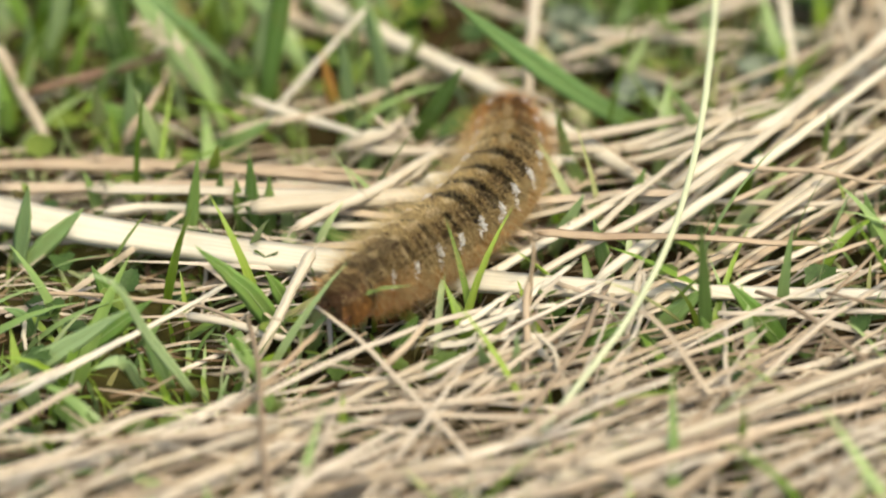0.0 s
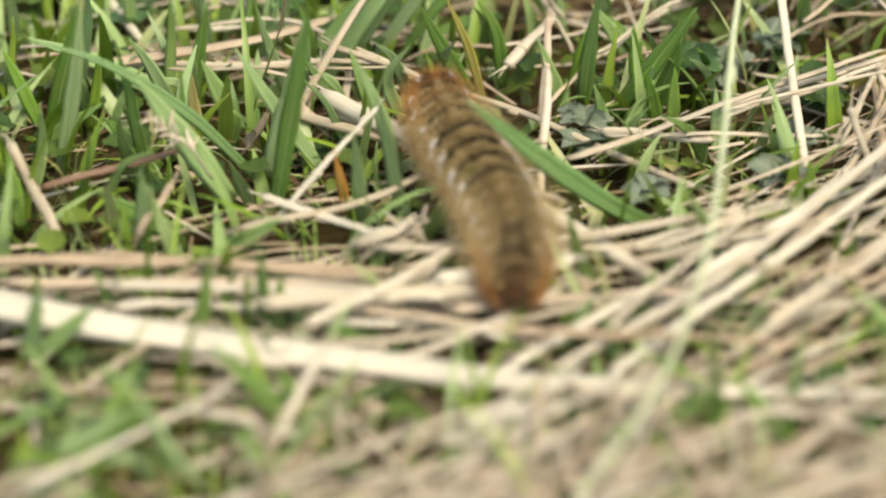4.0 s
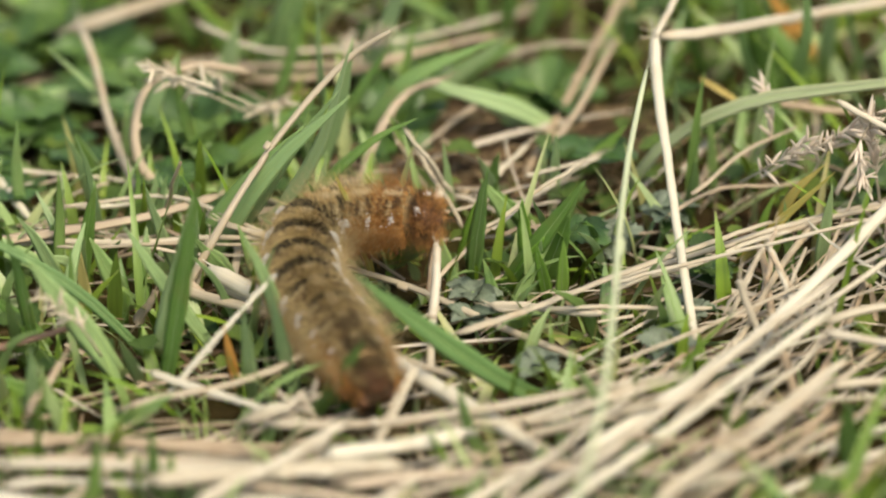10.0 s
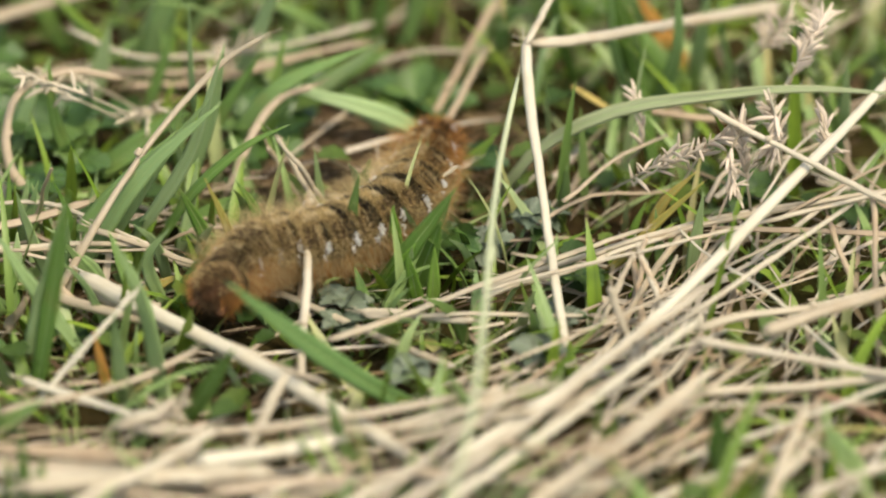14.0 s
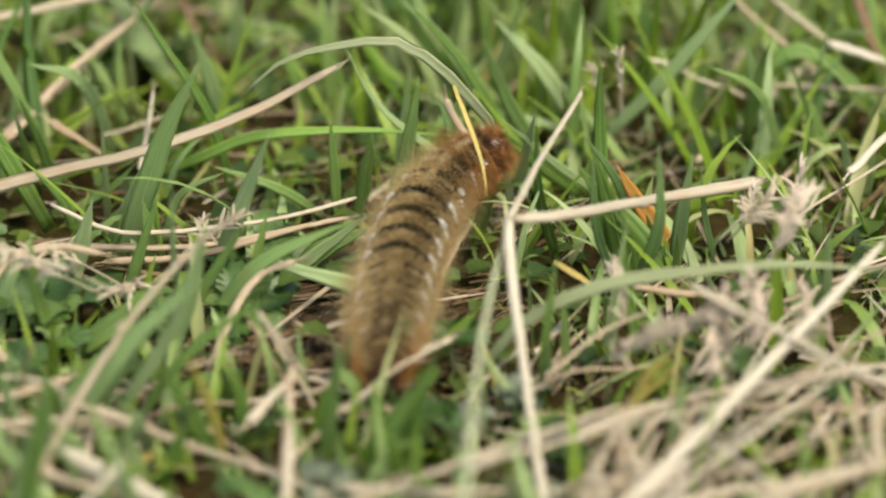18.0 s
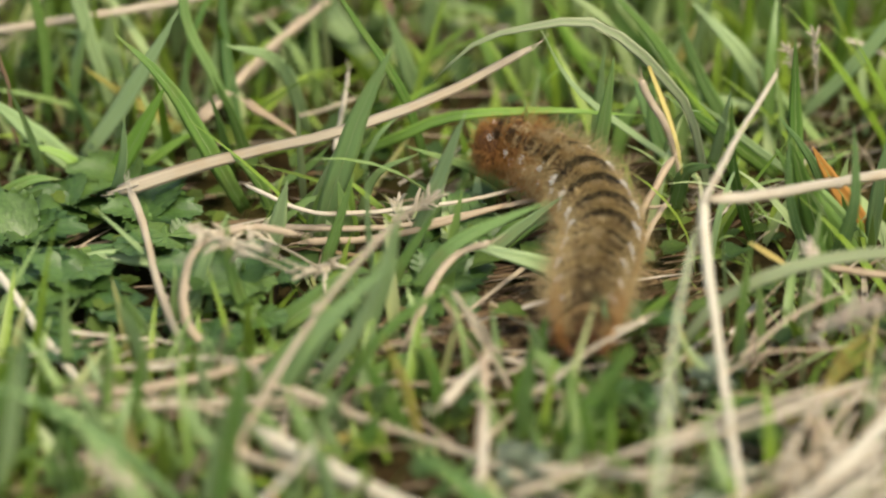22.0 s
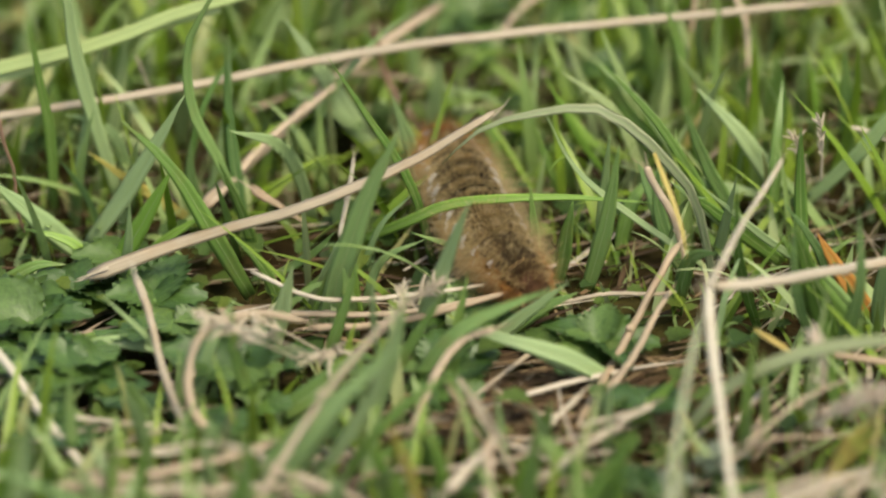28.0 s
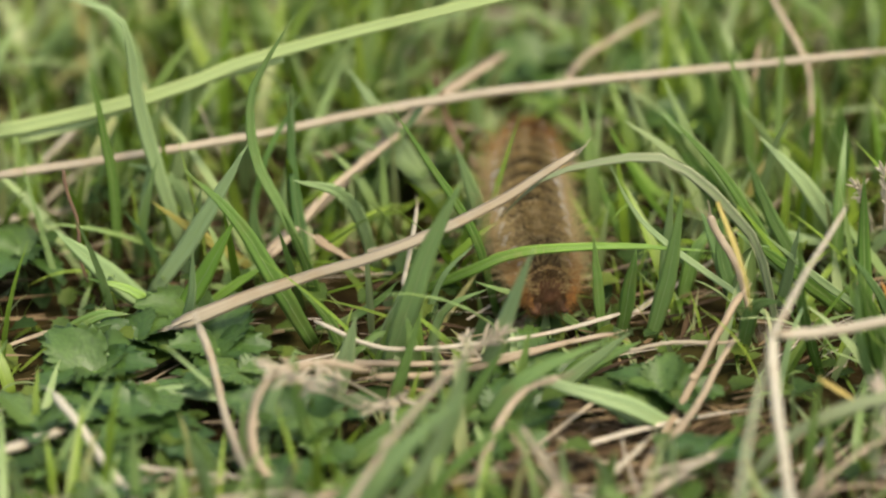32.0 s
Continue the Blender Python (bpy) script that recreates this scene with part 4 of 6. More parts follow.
blade("green", 3.2, 21.7, 94.1, 2.0, 13.6, 94.1, 18.3, 8.4, 94.1, 33.2)
blade("green", 2.4, 28.7, 84.5, 2.0, 17.0, 83.5, 11.3, 5.3, 82.5, 22.6)
straw("brown", 2.2, 1.4, 85.4, 121.9, 26.0, 90.7, 117.8, 12.0, flat=True)
straw("straw", 1.0, 0.8, 42.7, 107.5, 20.0, 62.4, 105.6, 12.0)
straw("tan", 1.3, 1.0, 60.0, 125.3, 24.0, 81.1, 109.8, 12.0)
straw("tan", 0.6, 0.5, 58.6, 101.3, 26.0, 56.1, 106.4, 8.0)
blade("dark", 2.6, -77.4, 82.4, 2.0, -81.1, 82.4, 16.0, -85.3, 82.4, 26.9)
straw("tan", 2.4, 0.8, -78.8, 89.6, 16.0, -68.7, 90.0, 8.0, flat=True)
blade("bright", 2.8, -126.7, -23.5, 2.0, -133.6, -23.5, 20.6)
blade("green", 4.0, -101.5, -13.4, 2.0, -115.6, -13.9, 10.6, -129.9, -14.4, 17.0)
blade("green", 5.2, -88.9, -48.5, 2.0, -97.2, -50.0, 17.1, -106.0, -51.5, 32.0)
straw("tan", 1.0, 0.7, -81.9, -5.2, 12.0, -78.2, -9.5, 26.0)
blade("orange", 2.0, -66.5, -52.2, 2.0, -68.9, -53.2, 17.3)
straw("tan", 2.5, 1.3, -77.3, -25.4, 10.0, -72.4, -29.7, 6.0, flat=True)
blade("yellow", 2.5, -62.5, -18.0, 2.0, -53.3, -18.0, 7.1)
blade("bright", 3.2, -128.1, -58.4, 2.0, -130.1, -58.4, 20.1)
blade("green", 4.2, -97.9, -60.1, 2.0, -112.9, -61.1, 11.8)
blade("yellow", 2.0, 28.9, -9.3, 2.0, 38.8, -9.8, 14.0, 47.5, -10.3, 23.6)
blade("grey", 2.8, 44.3, -11.9, 2.0, 46.9, -12.9, 22.5)
blade("dark", 4.8, 49.0, -84.4, 2.0, 47.6, -86.4, 22.0)
blade("green", 4.8, 75.8, -84.9, 2.0, 67.2, -86.9, 19.5)
blade("green", 4.2, 60.6, -34.6, 2.0, 56.5, -36.6, 12.4)
blade("green", 3.5, -117.4, -146.4, 2.0, -121.5, -146.4, 12.2)
blade("green", 2.8, -80.4, -132.4, 2.0, -83.7, -132.4, 8.8)
blade("green", 3.5, -4.6, -133.0, 2.0, -9.1, -133.0, 10.2)
blade("green", 3.3, -72.0, -117.9, 2.0, -76.9, -117.9, 12.1)
blade("green", 3.1, -104.0, -117.9, 2.0, -108.7, -117.9, 13.3)
blade("dark", 3.5, -53.1, -128.6, 2.0, -48.8, -128.6, 9.5)
blade("green", 3.8, -117.9, -17.3, 2.0, -122.6, -19.3, 17.6)
blade("green", 4.2, -88.2, -25.2, 2.0, -95.1, -27.2, 20.1)
blade("green", 3.8, -20.2, 8.8, 2.0, -17.3, 6.8, 17.6)
blade("green", 5.0, -9.0, -17.4, 2.0, -3.5, -19.4, 20.1)
blade("green", 3.7, -54.6, -23.3, 2.0, -47.7, -25.3, 18.8)
blade("dark", 3.8, -96.6, 15.0, 2.0, -99.9, 13.0, 18.3)
blade("bright", 3.3, -2.5, 21.1, 2.0, 7.5, 19.1, 15.7)
blade("green", 3.4, -29.7, 54.7, 2.0, -22.8, 54.2, 8.9, -17.2, 53.7, 10.6)
blade("green", 2.9, -117.5, 50.5, 2.0, -108.4, 50.0, 5.0, -99.3, 49.5, 6.6)
straw("white", 3.4, 3.0, -48.5, -89.3, 12.0, -29.8, -84.7, 12.0, -23.5, -81.9, 12.0)
straw("straw", 4.0, 3.7, -80.6, -96.1, 11.0, -60.9, -93.4, 11.0, -34.9, -91.5, 11.0)
straw("straw", 2.4, 0.9, -63.8, -72.8, 9.0, -58.9, -73.8, 11.0, -54.3, -71.0, 12.0, flat=True)
straw("straw", 2.4, 1.9, -39.4, -76.9, 8.0, -32.7, -63.2, 14.0)
straw("straw", 1.8, 1.4, -19.4, -75.6, 9.0, 1.7, -70.6, 12.0)
straw("straw", 2.7, 2.2, 56.7, -102.1, 12.0, 64.1, -78.4, 16.0)
straw("straw", 1.9, 1.6, 57.8, -98.5, 12.0, 65.5, -84.8, 14.0)
straw("straw", 2.2, 1.7, 64.1, -97.4, 10.0, 84.2, -89.4, 14.0)
straw("straw", 1.6, 1.3, 28.5, -39.3, 18.0, 32.3, -43.6, 8.0)
straw("brown", 2.1, 1.4, 67.4, -63.9, 10.0, 81.0, -70.4, 8.0, flat=True)
straw("straw", 3.0, 2.5, 82.6, -45.1, 18.0, 82.8, -25.7, 22.0)
straw("straw", 2.7, 1.9, -37.2, -13.1, 10.0, -28.6, -2.2, 14.0)
blade("yellow", 1.3, 22.1, 32.8, 18.0, 32.1, 30.8, 12.0)
straw("tan", 1.7, 1.5, 37.6, 29.7, 14.0, 55.4, 28.7, 12.0)

blade("grey", 2.6, -67.8, 63.3, 2.0, -58.9, 61.8, 21.5, -49.5, 60.3, 40.7)
blade("green", 2.0, -42.1, 82.8, 2.0, -46.4, 82.8, 20.7, -56.9, 82.8, 40.5, -62.9, 82.8, 51.0)
blade("grey", 2.2, -52.9, 123.2, 2.0, -63.2, 123.2, 14.2, -73.5, 123.2, 20.3)
blade("sage", 2.3, 15.1, 71.9, 2.0, 11.1, 72.7, 22.7, 5.4, 73.6, 31.5, -1.4, 74.4, 38.8, -9.3, 75.3, 43.3, -20.5, 76.1, 41.8, -31.9, 77.0, 37.6, -41.1, 77.9, 27.6)
blade("grey", 1.7, 10.1, 107.3, 8.0, 20.6, 106.3, 5.9, 31.2, 105.3, 3.6)
blade("grey", 1.8, 36.3, 79.5, 2.0, 24.8, 79.5, 10.7, 12.2, 79.5, 22.7)
blade("green", 2.3, 18.1, 93.8, 2.0, 4.3, 93.8, 27.4, -8.2, 93.8, 43.3)
blade("bright", 1.6, -5.5, 114.0, 2.0, -13.0, 114.0, 14.2, -19.9, 114.0, 28.9)
blade("green", 2.4, -8.9, 88.3, 2.0, -7.6, 88.3, 14.7, -6.4, 88.3, 30.0)
blade("bright", 1.5, 36.6, 127.6, 2.0, 35.9, 127.6, 14.2, 34.4, 127.6, 25.0)
blade("bright", 1.4, 48.9, 129.9, 2.0, 41.7, 129.9, 14.2, 38.1, 129.9, 23.7)
blade("dark", 2.8, 4.6, 136.9, 2.0, 1.0, 136.9, 23.7, -5.4, 136.9, 45.1)
blade("green", 2.5, 10.1, 130.0, 2.0, 8.6, 130.0, 21.0, 4.5, 130.0, 37.7)
blade("green", 2.2, 11.5, 114.0, 2.0, 0.4, 114.0, 20.9, -9.4, 114.0, 31.8)
blade("bright", 1.9, -3.6, 119.6, 2.0, -12.3, 119.6, 12.1, -19.5, 119.6, 23.6)
blade("dark", 2.6, -120.4, 102.4, 2.0, -120.5, 102.4, 19.5, -122.3, 102.4, 34.2, -124.3, 102.4, 49.0)
blade("grey", 3.4, -106.9, 106.9, 2.0, -114.5, 106.9, 34.2, -117.6, 106.9, 56.6, -125.1, 106.9, 60.6)
blade("grey", 2.6, -104.6, 110.3, 2.0, -107.2, 109.3, 15.4, -111.4, 108.3, 20.6, -118.4, 107.3, 23.3)
blade("green", 2.4, 28.4, 120.9, 2.0, 29.2, 119.9, 18.8, 28.2, 118.9, 29.4)
blade("bright", 1.7, 36.6, 132.3, 2.0, 36.1, 132.3, 11.5, 35.2, 132.3, 18.9)
blade("grey", 1.5, 14.2, 80.6, 2.0, -10.9, 79.6, 23.9, -19.3, 78.6, 40.3)
blade("grey", 2.0, -88.7, -143.1, 2.0, -97.1, -143.8, 16.5, -102.7, -144.4, 28.1, -110.7, -145.1, 30.5)
blade("green", 3.0, -33.8, -143.1, 2.0, -36.0, -144.6, 9.6, -37.6, -146.1, 16.3)
blade("green", 2.2, -31.8, -142.7, 2.0, -30.9, -143.7, 10.2, -30.5, -144.7, 17.2)
blade("green", 2.4, -21.2, -132.2, 2.0, -16.0, -133.2, 7.8, -10.9, -134.2, 11.6)
blade("bright", 1.8, -2.7, -134.8, 2.0, -5.8, -135.8, 6.5, -8.8, -136.8, 11.6)
blade("green", 2.6, -98.8, -141.0, 2.0, -102.0, -142.0, 9.0, -107.6, -143.0, 7.8)
blade("mid", 2.4, -119.3, -125.2, 2.0, -121.0, -126.2, 7.8, -124.4, -127.2, 10.4)
blade("green", 2.2, -81.1, -123.4, 2.0, -84.8, -124.4, -1.1, -88.5, -125.4, -4.2)
straw("white", 1.6, 0.9, -46.6, -136.7, 10.0, -28.2, -132.3, 14.0, flat=True)
straw("white", 1.6, 0.9, -45.1, -137.1, 9.0, -26.2, -136.3, 11.0, flat=True)
straw("white", 1.6, 0.9, -37.9, -136.4, 11.0, -21.2, -120.4, 15.0, flat=True)
straw("white", 1.6, 0.9, -41.0, -134.8, 12.0, -31.8, -129.3, 15.0, flat=True)
straw("white", 1.6, 0.9, -37.5, -131.2, 12.0, -23.7, -130.0, 13.0, flat=True)
straw("white", 1.6, 0.9, -32.4, -132.5, 11.0, -26.3, -125.7, 15.0, flat=True)
straw("tan", 1.4, 0.9, -30.7, -145.5, 4.0, -29.1, -132.1, 12.0, -27.6, -129.0, 26.0)
straw("straw", 1.2, 0.8, -18.9, -156.3, 5.0, -23.5, -144.8, 11.0, -27.1, -141.6, 15.0)
straw("straw", 1.1, 0.7, -13.4, -146.5, 6.0, -8.3, -133.5, 13.0, -7.8, -123.6, 16.0)
straw("straw", 1.3, 0.9, -83.9, -139.9, 5.0, -71.0, -140.6, 8.0, -58.6, -144.6, 9.0)
straw("tan", 1.0, 0.7, -119.5, -117.9, 7.0, -91.3, -122.0, 8.0, -76.5, -131.8, 8.0)
straw("straw", 1.0, 0.8, -121.0, -126.5, 8.0, -120.2, -132.9, 5.0)
straw("tan", 1.5, 1.2, -61.5, -151.0, 8.0, -53.4, -146.2, 12.0, -46.9, -139.5, 16.0)
straw("tan", 2.4, 1.8, -111.0, -78.2, 10.0, -88.6, -83.0, 11.0, -60.1, -86.9, 11.0, flat=True)
straw("straw", 2.2, 1.7, -110.3, -89.9, 11.0, -82.9, -92.5, 12.0, -45.3, -94.0, 11.0, flat=True)
straw("white", 2.4, 2.0, -49.6, -88.8, 11.0, -37.1, -86.3, 12.0, -22.5, -81.7, 12.0)
straw("straw", 2.2, 1.8, -59.4, -75.7, 10.0, -31.0, -75.9, 11.0, -0.4, -70.7, 14.0)
straw("tan", 2.2, 1.6, -45.2, -97.7, 11.0, -24.4, -94.7, 12.0, 0.6, -93.0, 12.0, flat=True)
straw("straw", 2.4, 2.0, -72.0, -104.4, 12.0, -59.8, -95.0, 13.0, -45.6, -78.8, 12.0)
straw("white", 2.0, 1.6, -63.4, -69.9, 8.0, -59.6, -71.0, 10.0, -54.3, -68.8, 11.0, flat=True)
straw("straw", 1.6, 1.2, -39.3, -80.0, 9.0, -32.2, -62.9, 14.0)
straw("straw", 1.5, 1.1, -31.0, -75.4, 9.0, -4.6, -75.3, 12.0, 9.1, -70.4, 15.0)
straw("tan", 2.0, 1.5, -105.2, -69.7, 8.0, -99.0, -62.1, 15.0)
straw("straw", 1.5, 1.0, -17.0, -105.7, 12.0, -4.6, -90.9, 15.0, 9.1, -75.2, 17.0)

blade("grey", 3.4, -121.8, -39.3, 2.0, -118.2, -39.8, 24.9, -116.5, -40.3, 41.7)
blade("mid", 2.4, -84.5, -40.3, 2.0, -96.9, -41.3, 17.0, -112.5, -42.3, 29.1, -127.2, -43.3, 35.0)
blade("green", 3.0, -97.8, -21.4, 2.0, -95.7, -21.9, 19.8, -93.8, -22.4, 29.8)
blade("grey", 2.6, -95.7, 6.7, 2.0, -98.4, 6.2, 14.7, -101.4, 5.7, 22.8)
blade("grey", 4.0, -82.3, -40.9, 2.0, -77.5, -41.4, 22.3, -74.4, -41.9, 39.1)
blade("grey", 2.0, -85.2, -1.3, 2.0, -80.5, -1.8, 13.4, -78.7, -2.3, 22.8)
blade("green", 1.6, -74.2, -6.7, 2.0, -75.3, -7.2, 13.0, -78.4, -7.7, 22.4)
blade("grey", 3.0, -56.7, -44.0, 2.0, -60.3, -44.5, 19.3, -65.4, -45.0, 33.3)
blade("bright", 2.4, -88.2, 2.1, 2.0, -82.8, 1.1, 11.6)
blade("grey", 2.4, -7.0, 8.8, 2.0, -6.1, 7.8, 21.3)
straw("tan", 2.5, 1.3, -86.4, -32.8, 4.0, -82.5, -32.0, 11.0, flat=True)
blade("grey", 3.0, -70.2, -5.4, 2.0, -58.8, -5.9, 23.3, -47.5, -6.4, 40.2)
blade("grey", 2.8, -64.8, -2.0, 2.0, -52.3, -2.5, 23.7, -45.1, -3.0, 48.9)
blade("grey", 2.6, -54.3, 14.2, 2.0, -48.3, 13.7, 22.5, -45.3, 13.2, 40.2)
blade("green", 2.4, -58.3, 1.0, 2.0, -51.5, 0.6, 13.9, -41.5, 0.3, 24.4, -32.6, -0.0, 29.8)
blade("grey", 3.2, -34.0, 48.0, 2.0, -23.5, 47.5, 11.8, -14.2, 47.0, 20.2)
blade("green", 3.0, -52.0, 9.9, 2.0, -46.4, 9.4, 5.0, -39.5, 8.9, 8.1)
blade("bright", 3.2, -24.7, -6.3, 2.0, -19.6, -7.3, 18.9)
blade("green", 3.4, -8.2, -5.8, 2.0, -5.0, -6.8, 10.7, -1.5, -7.8, 18.6)
blade("bright", 3.6, -14.3, -19.3, 2.0, -11.5, -20.3, 9.1, -8.5, -21.3, 16.2)
straw("straw", 2.7, 2.2, -69.2, -28.0, 9.0, -56.0, -37.5, 9.0, -37.5, -49.7, 9.0)
straw("straw", 1.9, 1.5, -18.7, -32.8, 8.0, 2.6, -37.2, 9.0)
straw("straw", 1.3, 1.0, -37.4, 10.5, 18.0, -31.5, 11.9, 6.0)
straw("straw", 1.5, 1.1, 34.8, -12.4, 10.0, 57.8, -6.8, 13.0, 88.1, -0.0, 15.0)
straw("straw", 1.4, 1.0, 3.1, -29.0, 8.0, 24.9, -18.4, 10.0, 39.1, -13.2, 12.0)
straw("straw", 1.9, 1.5, 44.8, -45.1, 12.0, 65.3, -40.1, 14.0, 86.4, -35.5, 15.0)
straw("tan", 1.4, 1.1, 79.4, -45.6, 6.0, 78.9, -16.1, 24.0)
blade("yellow", 2.2, 35.0, -2.7, 2.0, 39.3, -3.2, 13.4, 46.0, -3.7, 21.4)
straw("tan", 1.3, 0.9, 33.4, -27.7, 6.0, 35.9, -19.3, 16.0)
straw("tan", 1.4, 1.0, 75.7, -25.2, 8.0, 70.5, -14.7, 18.0)
straw("straw", 1.1, 0.8, 58.4, 11.0, 12.0, 78.3, 17.9, 18.0)
blade("grey", 3.0, -91.8, 44.5, 5.0, -104.6, 43.5, 8.3, -116.7, 42.5, 6.1)
blade("grey", 1.4, -88.1, 37.3, 2.0, -97.3, 36.3, 13.5, -106.9, 35.3, 24.9)
blade("grey", 2.2, -94.4, -3.8, 2.0, -96.3, -4.3, 19.5, -98.6, -4.8, 29.1)
blade("green", 2.6, -110.6, 5.7, 2.0, -111.1, 5.2, 16.0, -110.5, 4.7, 26.7)
straw("white", 1.2, 1.0, -102.6, 0.7, 9.0, -80.4, 1.1, 10.0)
straw("straw", 1.6, 1.2, -115.9, -12.5, 9.0, -78.7, -11.8, 10.0, -58.0, -13.1, 10.0)
straw("straw", 1.8, 1.4, -75.3, -24.0, 6.0, -72.7, -18.0, 14.0)
straw("straw", 1.6, 1.2, -71.4, -8.9, 12.0, -48.1, -18.8, 9.0)
straw("tan", 1.9, 1.4, -30.2, -28.1, 6.0, -29.3, -8.4, 18.0)
blade("grey", 1.8, -26.5, 8.0, 2.0, -28.2, 7.0, 19.9)
blade("grey", 1.6, -9.1, 16.1, 2.0, -8.5, 15.1, 14.7)
blade("grey", 3.2, -120.3, -15.3, 2.0, -117.3, -16.3, 22.1, -117.4, -17.3, 30.4)
blade("grey", 3.0, -99.2, -23.4, 2.0, -105.1, -24.4, 16.9, -109.1, -25.4, 24.0)
blade("green", 3.0, -80.8, -21.5, 2.0, -77.2, -22.5, 13.0, -74.8, -23.5, 18.8)
blade("grey", 2.8, -56.8, -21.6, 2.0, -59.8, -22.6, 13.0, -55.3, -23.6, 21.4)
blade("bright", 3.4, -11.2, -15.8, 2.0, -12.2, -16.8, 14.3, -12.7, -17.8, 22.7)
blade("grey", 3.0, -16.8, 8.4, 2.0, -19.5, 7.4, 11.8, -21.6, 6.4, 17.0)

straw("tan", 2.0, 1.5, -85.5, -90.1, 9.0, -55.8, -97.5, 10.0, -28.6, -103.4, 10.0, flat=True)
straw("straw", 1.7, 1.3, -74.4, -105.0, 8.0, -45.3, -103.2, 10.0, -14.2, -94.8, 13.0, flat=True)
straw("straw", 1.5, 1.2, -55.5, -109.9, 8.0, -41.1, -102.6, 10.0, -23.6, -89.8, 12.0, flat=True)
straw("white", 1.6, 1.2, -70.5, -97.3, 8.0, -47.5, -99.4, 9.0, -34.9, -103.9, 9.0, flat=True)
straw("straw", 2.2, 1.6, -79.5, -26.3, 8.0, -49.8, -43.5, 9.0, -24.9, -58.9, 9.0)
straw("straw", 1.8, 1.4, -86.3, -66.8, 8.0, -63.1, -60.3, 10.0, -49.5, -51.9, 12.0)
straw("white", 1.8, 1.3, -82.4, -56.9, 9.0, -56.4, -72.1, 9.0, flat=True)


def seed_head(colour, count, size, *p):
    """A dry grass flower head: a thin stem with pointed husks towards its tip."""
    made[0] += 1
    rng = np.random.RandomState(made[0] + 500)
    base = new("seed_head")
    base.location = Vector(p[:3]) * MM
    tagged(base, "dry mauve-cream grass flower head among the straw" if colour == "mauve" else "dry cream grass seed head on a thin stem", "seed head", "grass seed heads")
    pts = np.array(p, float).reshape(-1, 3) - np.array(p[:3])
    v, f, uv = sweep(pts, 0.55, TUBE, (0, -1, 0.3), lambda s: 1 - 0.5 * s, 12)
    mesh_object("stem", v, f, uv, MAT["straw"], base)
    line, _ = through_points(pts, 40)
    for i in range(count * 3):
        s = 0.38 + 0.62 * i / (count * 3)
        a = line[int(s * 39)]
        way = line[min(40, int(s * 39) + 2)] - a
        way = way / np.linalg.norm(way) + rng.normal(0, 0.55, 3)
        way /= np.linalg.norm(way)
        L = size * rng.uniform(0.4, 0.95)
        v, f, uv = sweep([a, a + way * L * 0.5 + (0, 0, 0.2), a + way * L], L * 0.15, TUBE, (0.2, -1, 0.4), lambda q: 0.15 + math.sin(math.pi * min(1, q * 0.9 + 0.1)) ** 0.8 if q < 0.98 else 0.05, 6)
        mesh_object("husk", v, f, uv, MAT["seed" if colour == "seed" else "mauve"], base)
    return base


def toothed_leaf(size, teeth=7):
    """A toothed leaflet along x with a sunk midrib and raised flesh between its veins."""
    V, U, F = [], [], []
    rows, cols = teeth * 2, 4
    for i in range(rows + 1):
        s = i / rows
        w = 0.46 * size * math.sin(math.pi * (0.06 + 0.94 * s) ** 0.75) ** 0.8 if s < 1 else 0.02 * size
        w *= 1.0 if i % 2 else 0.88
        for j in range(-cols, cols + 1):
            q = j / cols
            lift = 0.30 * abs(q) * w + 0.06 * size * math.sin(i * math.pi) - 0.35 * size * (s - 0.35) ** 2 + 0.05 * w * math.cos(i * math.pi) * abs(q)
            V.append((s * size - (0.05 * size * abs(q) if i % 2 == 0 else -0.04 * size * abs(q)), q * w, lift))
            U.append((s, q * 0.5))
    n = 2 * cols + 1
    for i in range(rows):
        for j in range(n - 1):
            F.append((i * n + j, i * n + j + 1, (i + 1) * n + j + 1, (i + 1) * n + j))
    return V, F, U


LEAFLETS = {}
for tone in ("leaf", "silver"):
    for big in range(5, 17):
        lv, lf, lu = toothed_leaf(big)
        proto = mesh_object("leaflet", lv, lf, lu, MAT[tone])
        LEAFLETS[tone, big] = proto.data
        bpy.data.objects.remove(proto)


def herb(colour, count, size, x, y, z):
    """A low herb: a leaf of toothed leaflets on a bent stalk."""
    made[0] += 1
    rng = np.random.RandomState(made[0] + 900)
    base = new("herb")
    base.location = (x * MM, y * MM, 0)
    tagged(base, "silvery grey-green divided herb leaf low in the turf" if colour == "silver" else "dark green toothed herb leaf low in the turf", "herb", "low herbs")
    off = rng.uniform(-5, 5, 2)
    v, f, uv = sweep([(off[0], off[1], -1), (off[0] * 0.4, off[1] * 0.4, z * 0.6), (0, 0, z)], 0.8, TUBE, (0, -1, 0.2), lambda s: 1 - 0.3 * s, 6)
    mesh_object("stalk", v, f, uv, MAT["green"], base)
    turn = rng.uniform(0, 360)
    spread = 300 if count > 3 else 220
    for i in range(count):
        ob = new("leaflet", LEAFLETS[colour, size])
        ob.parent = base
        a = turn + spread * (i / max(1, count - 1) - 0.5)
        ob.matrix_basis = pose(0, 0, z * MM, rng.uniform(-20, 20), rng.uniform(-25, 12), a) @ Matrix.Scale(rng.uniform(0.75, 1.05), 4)
    return base


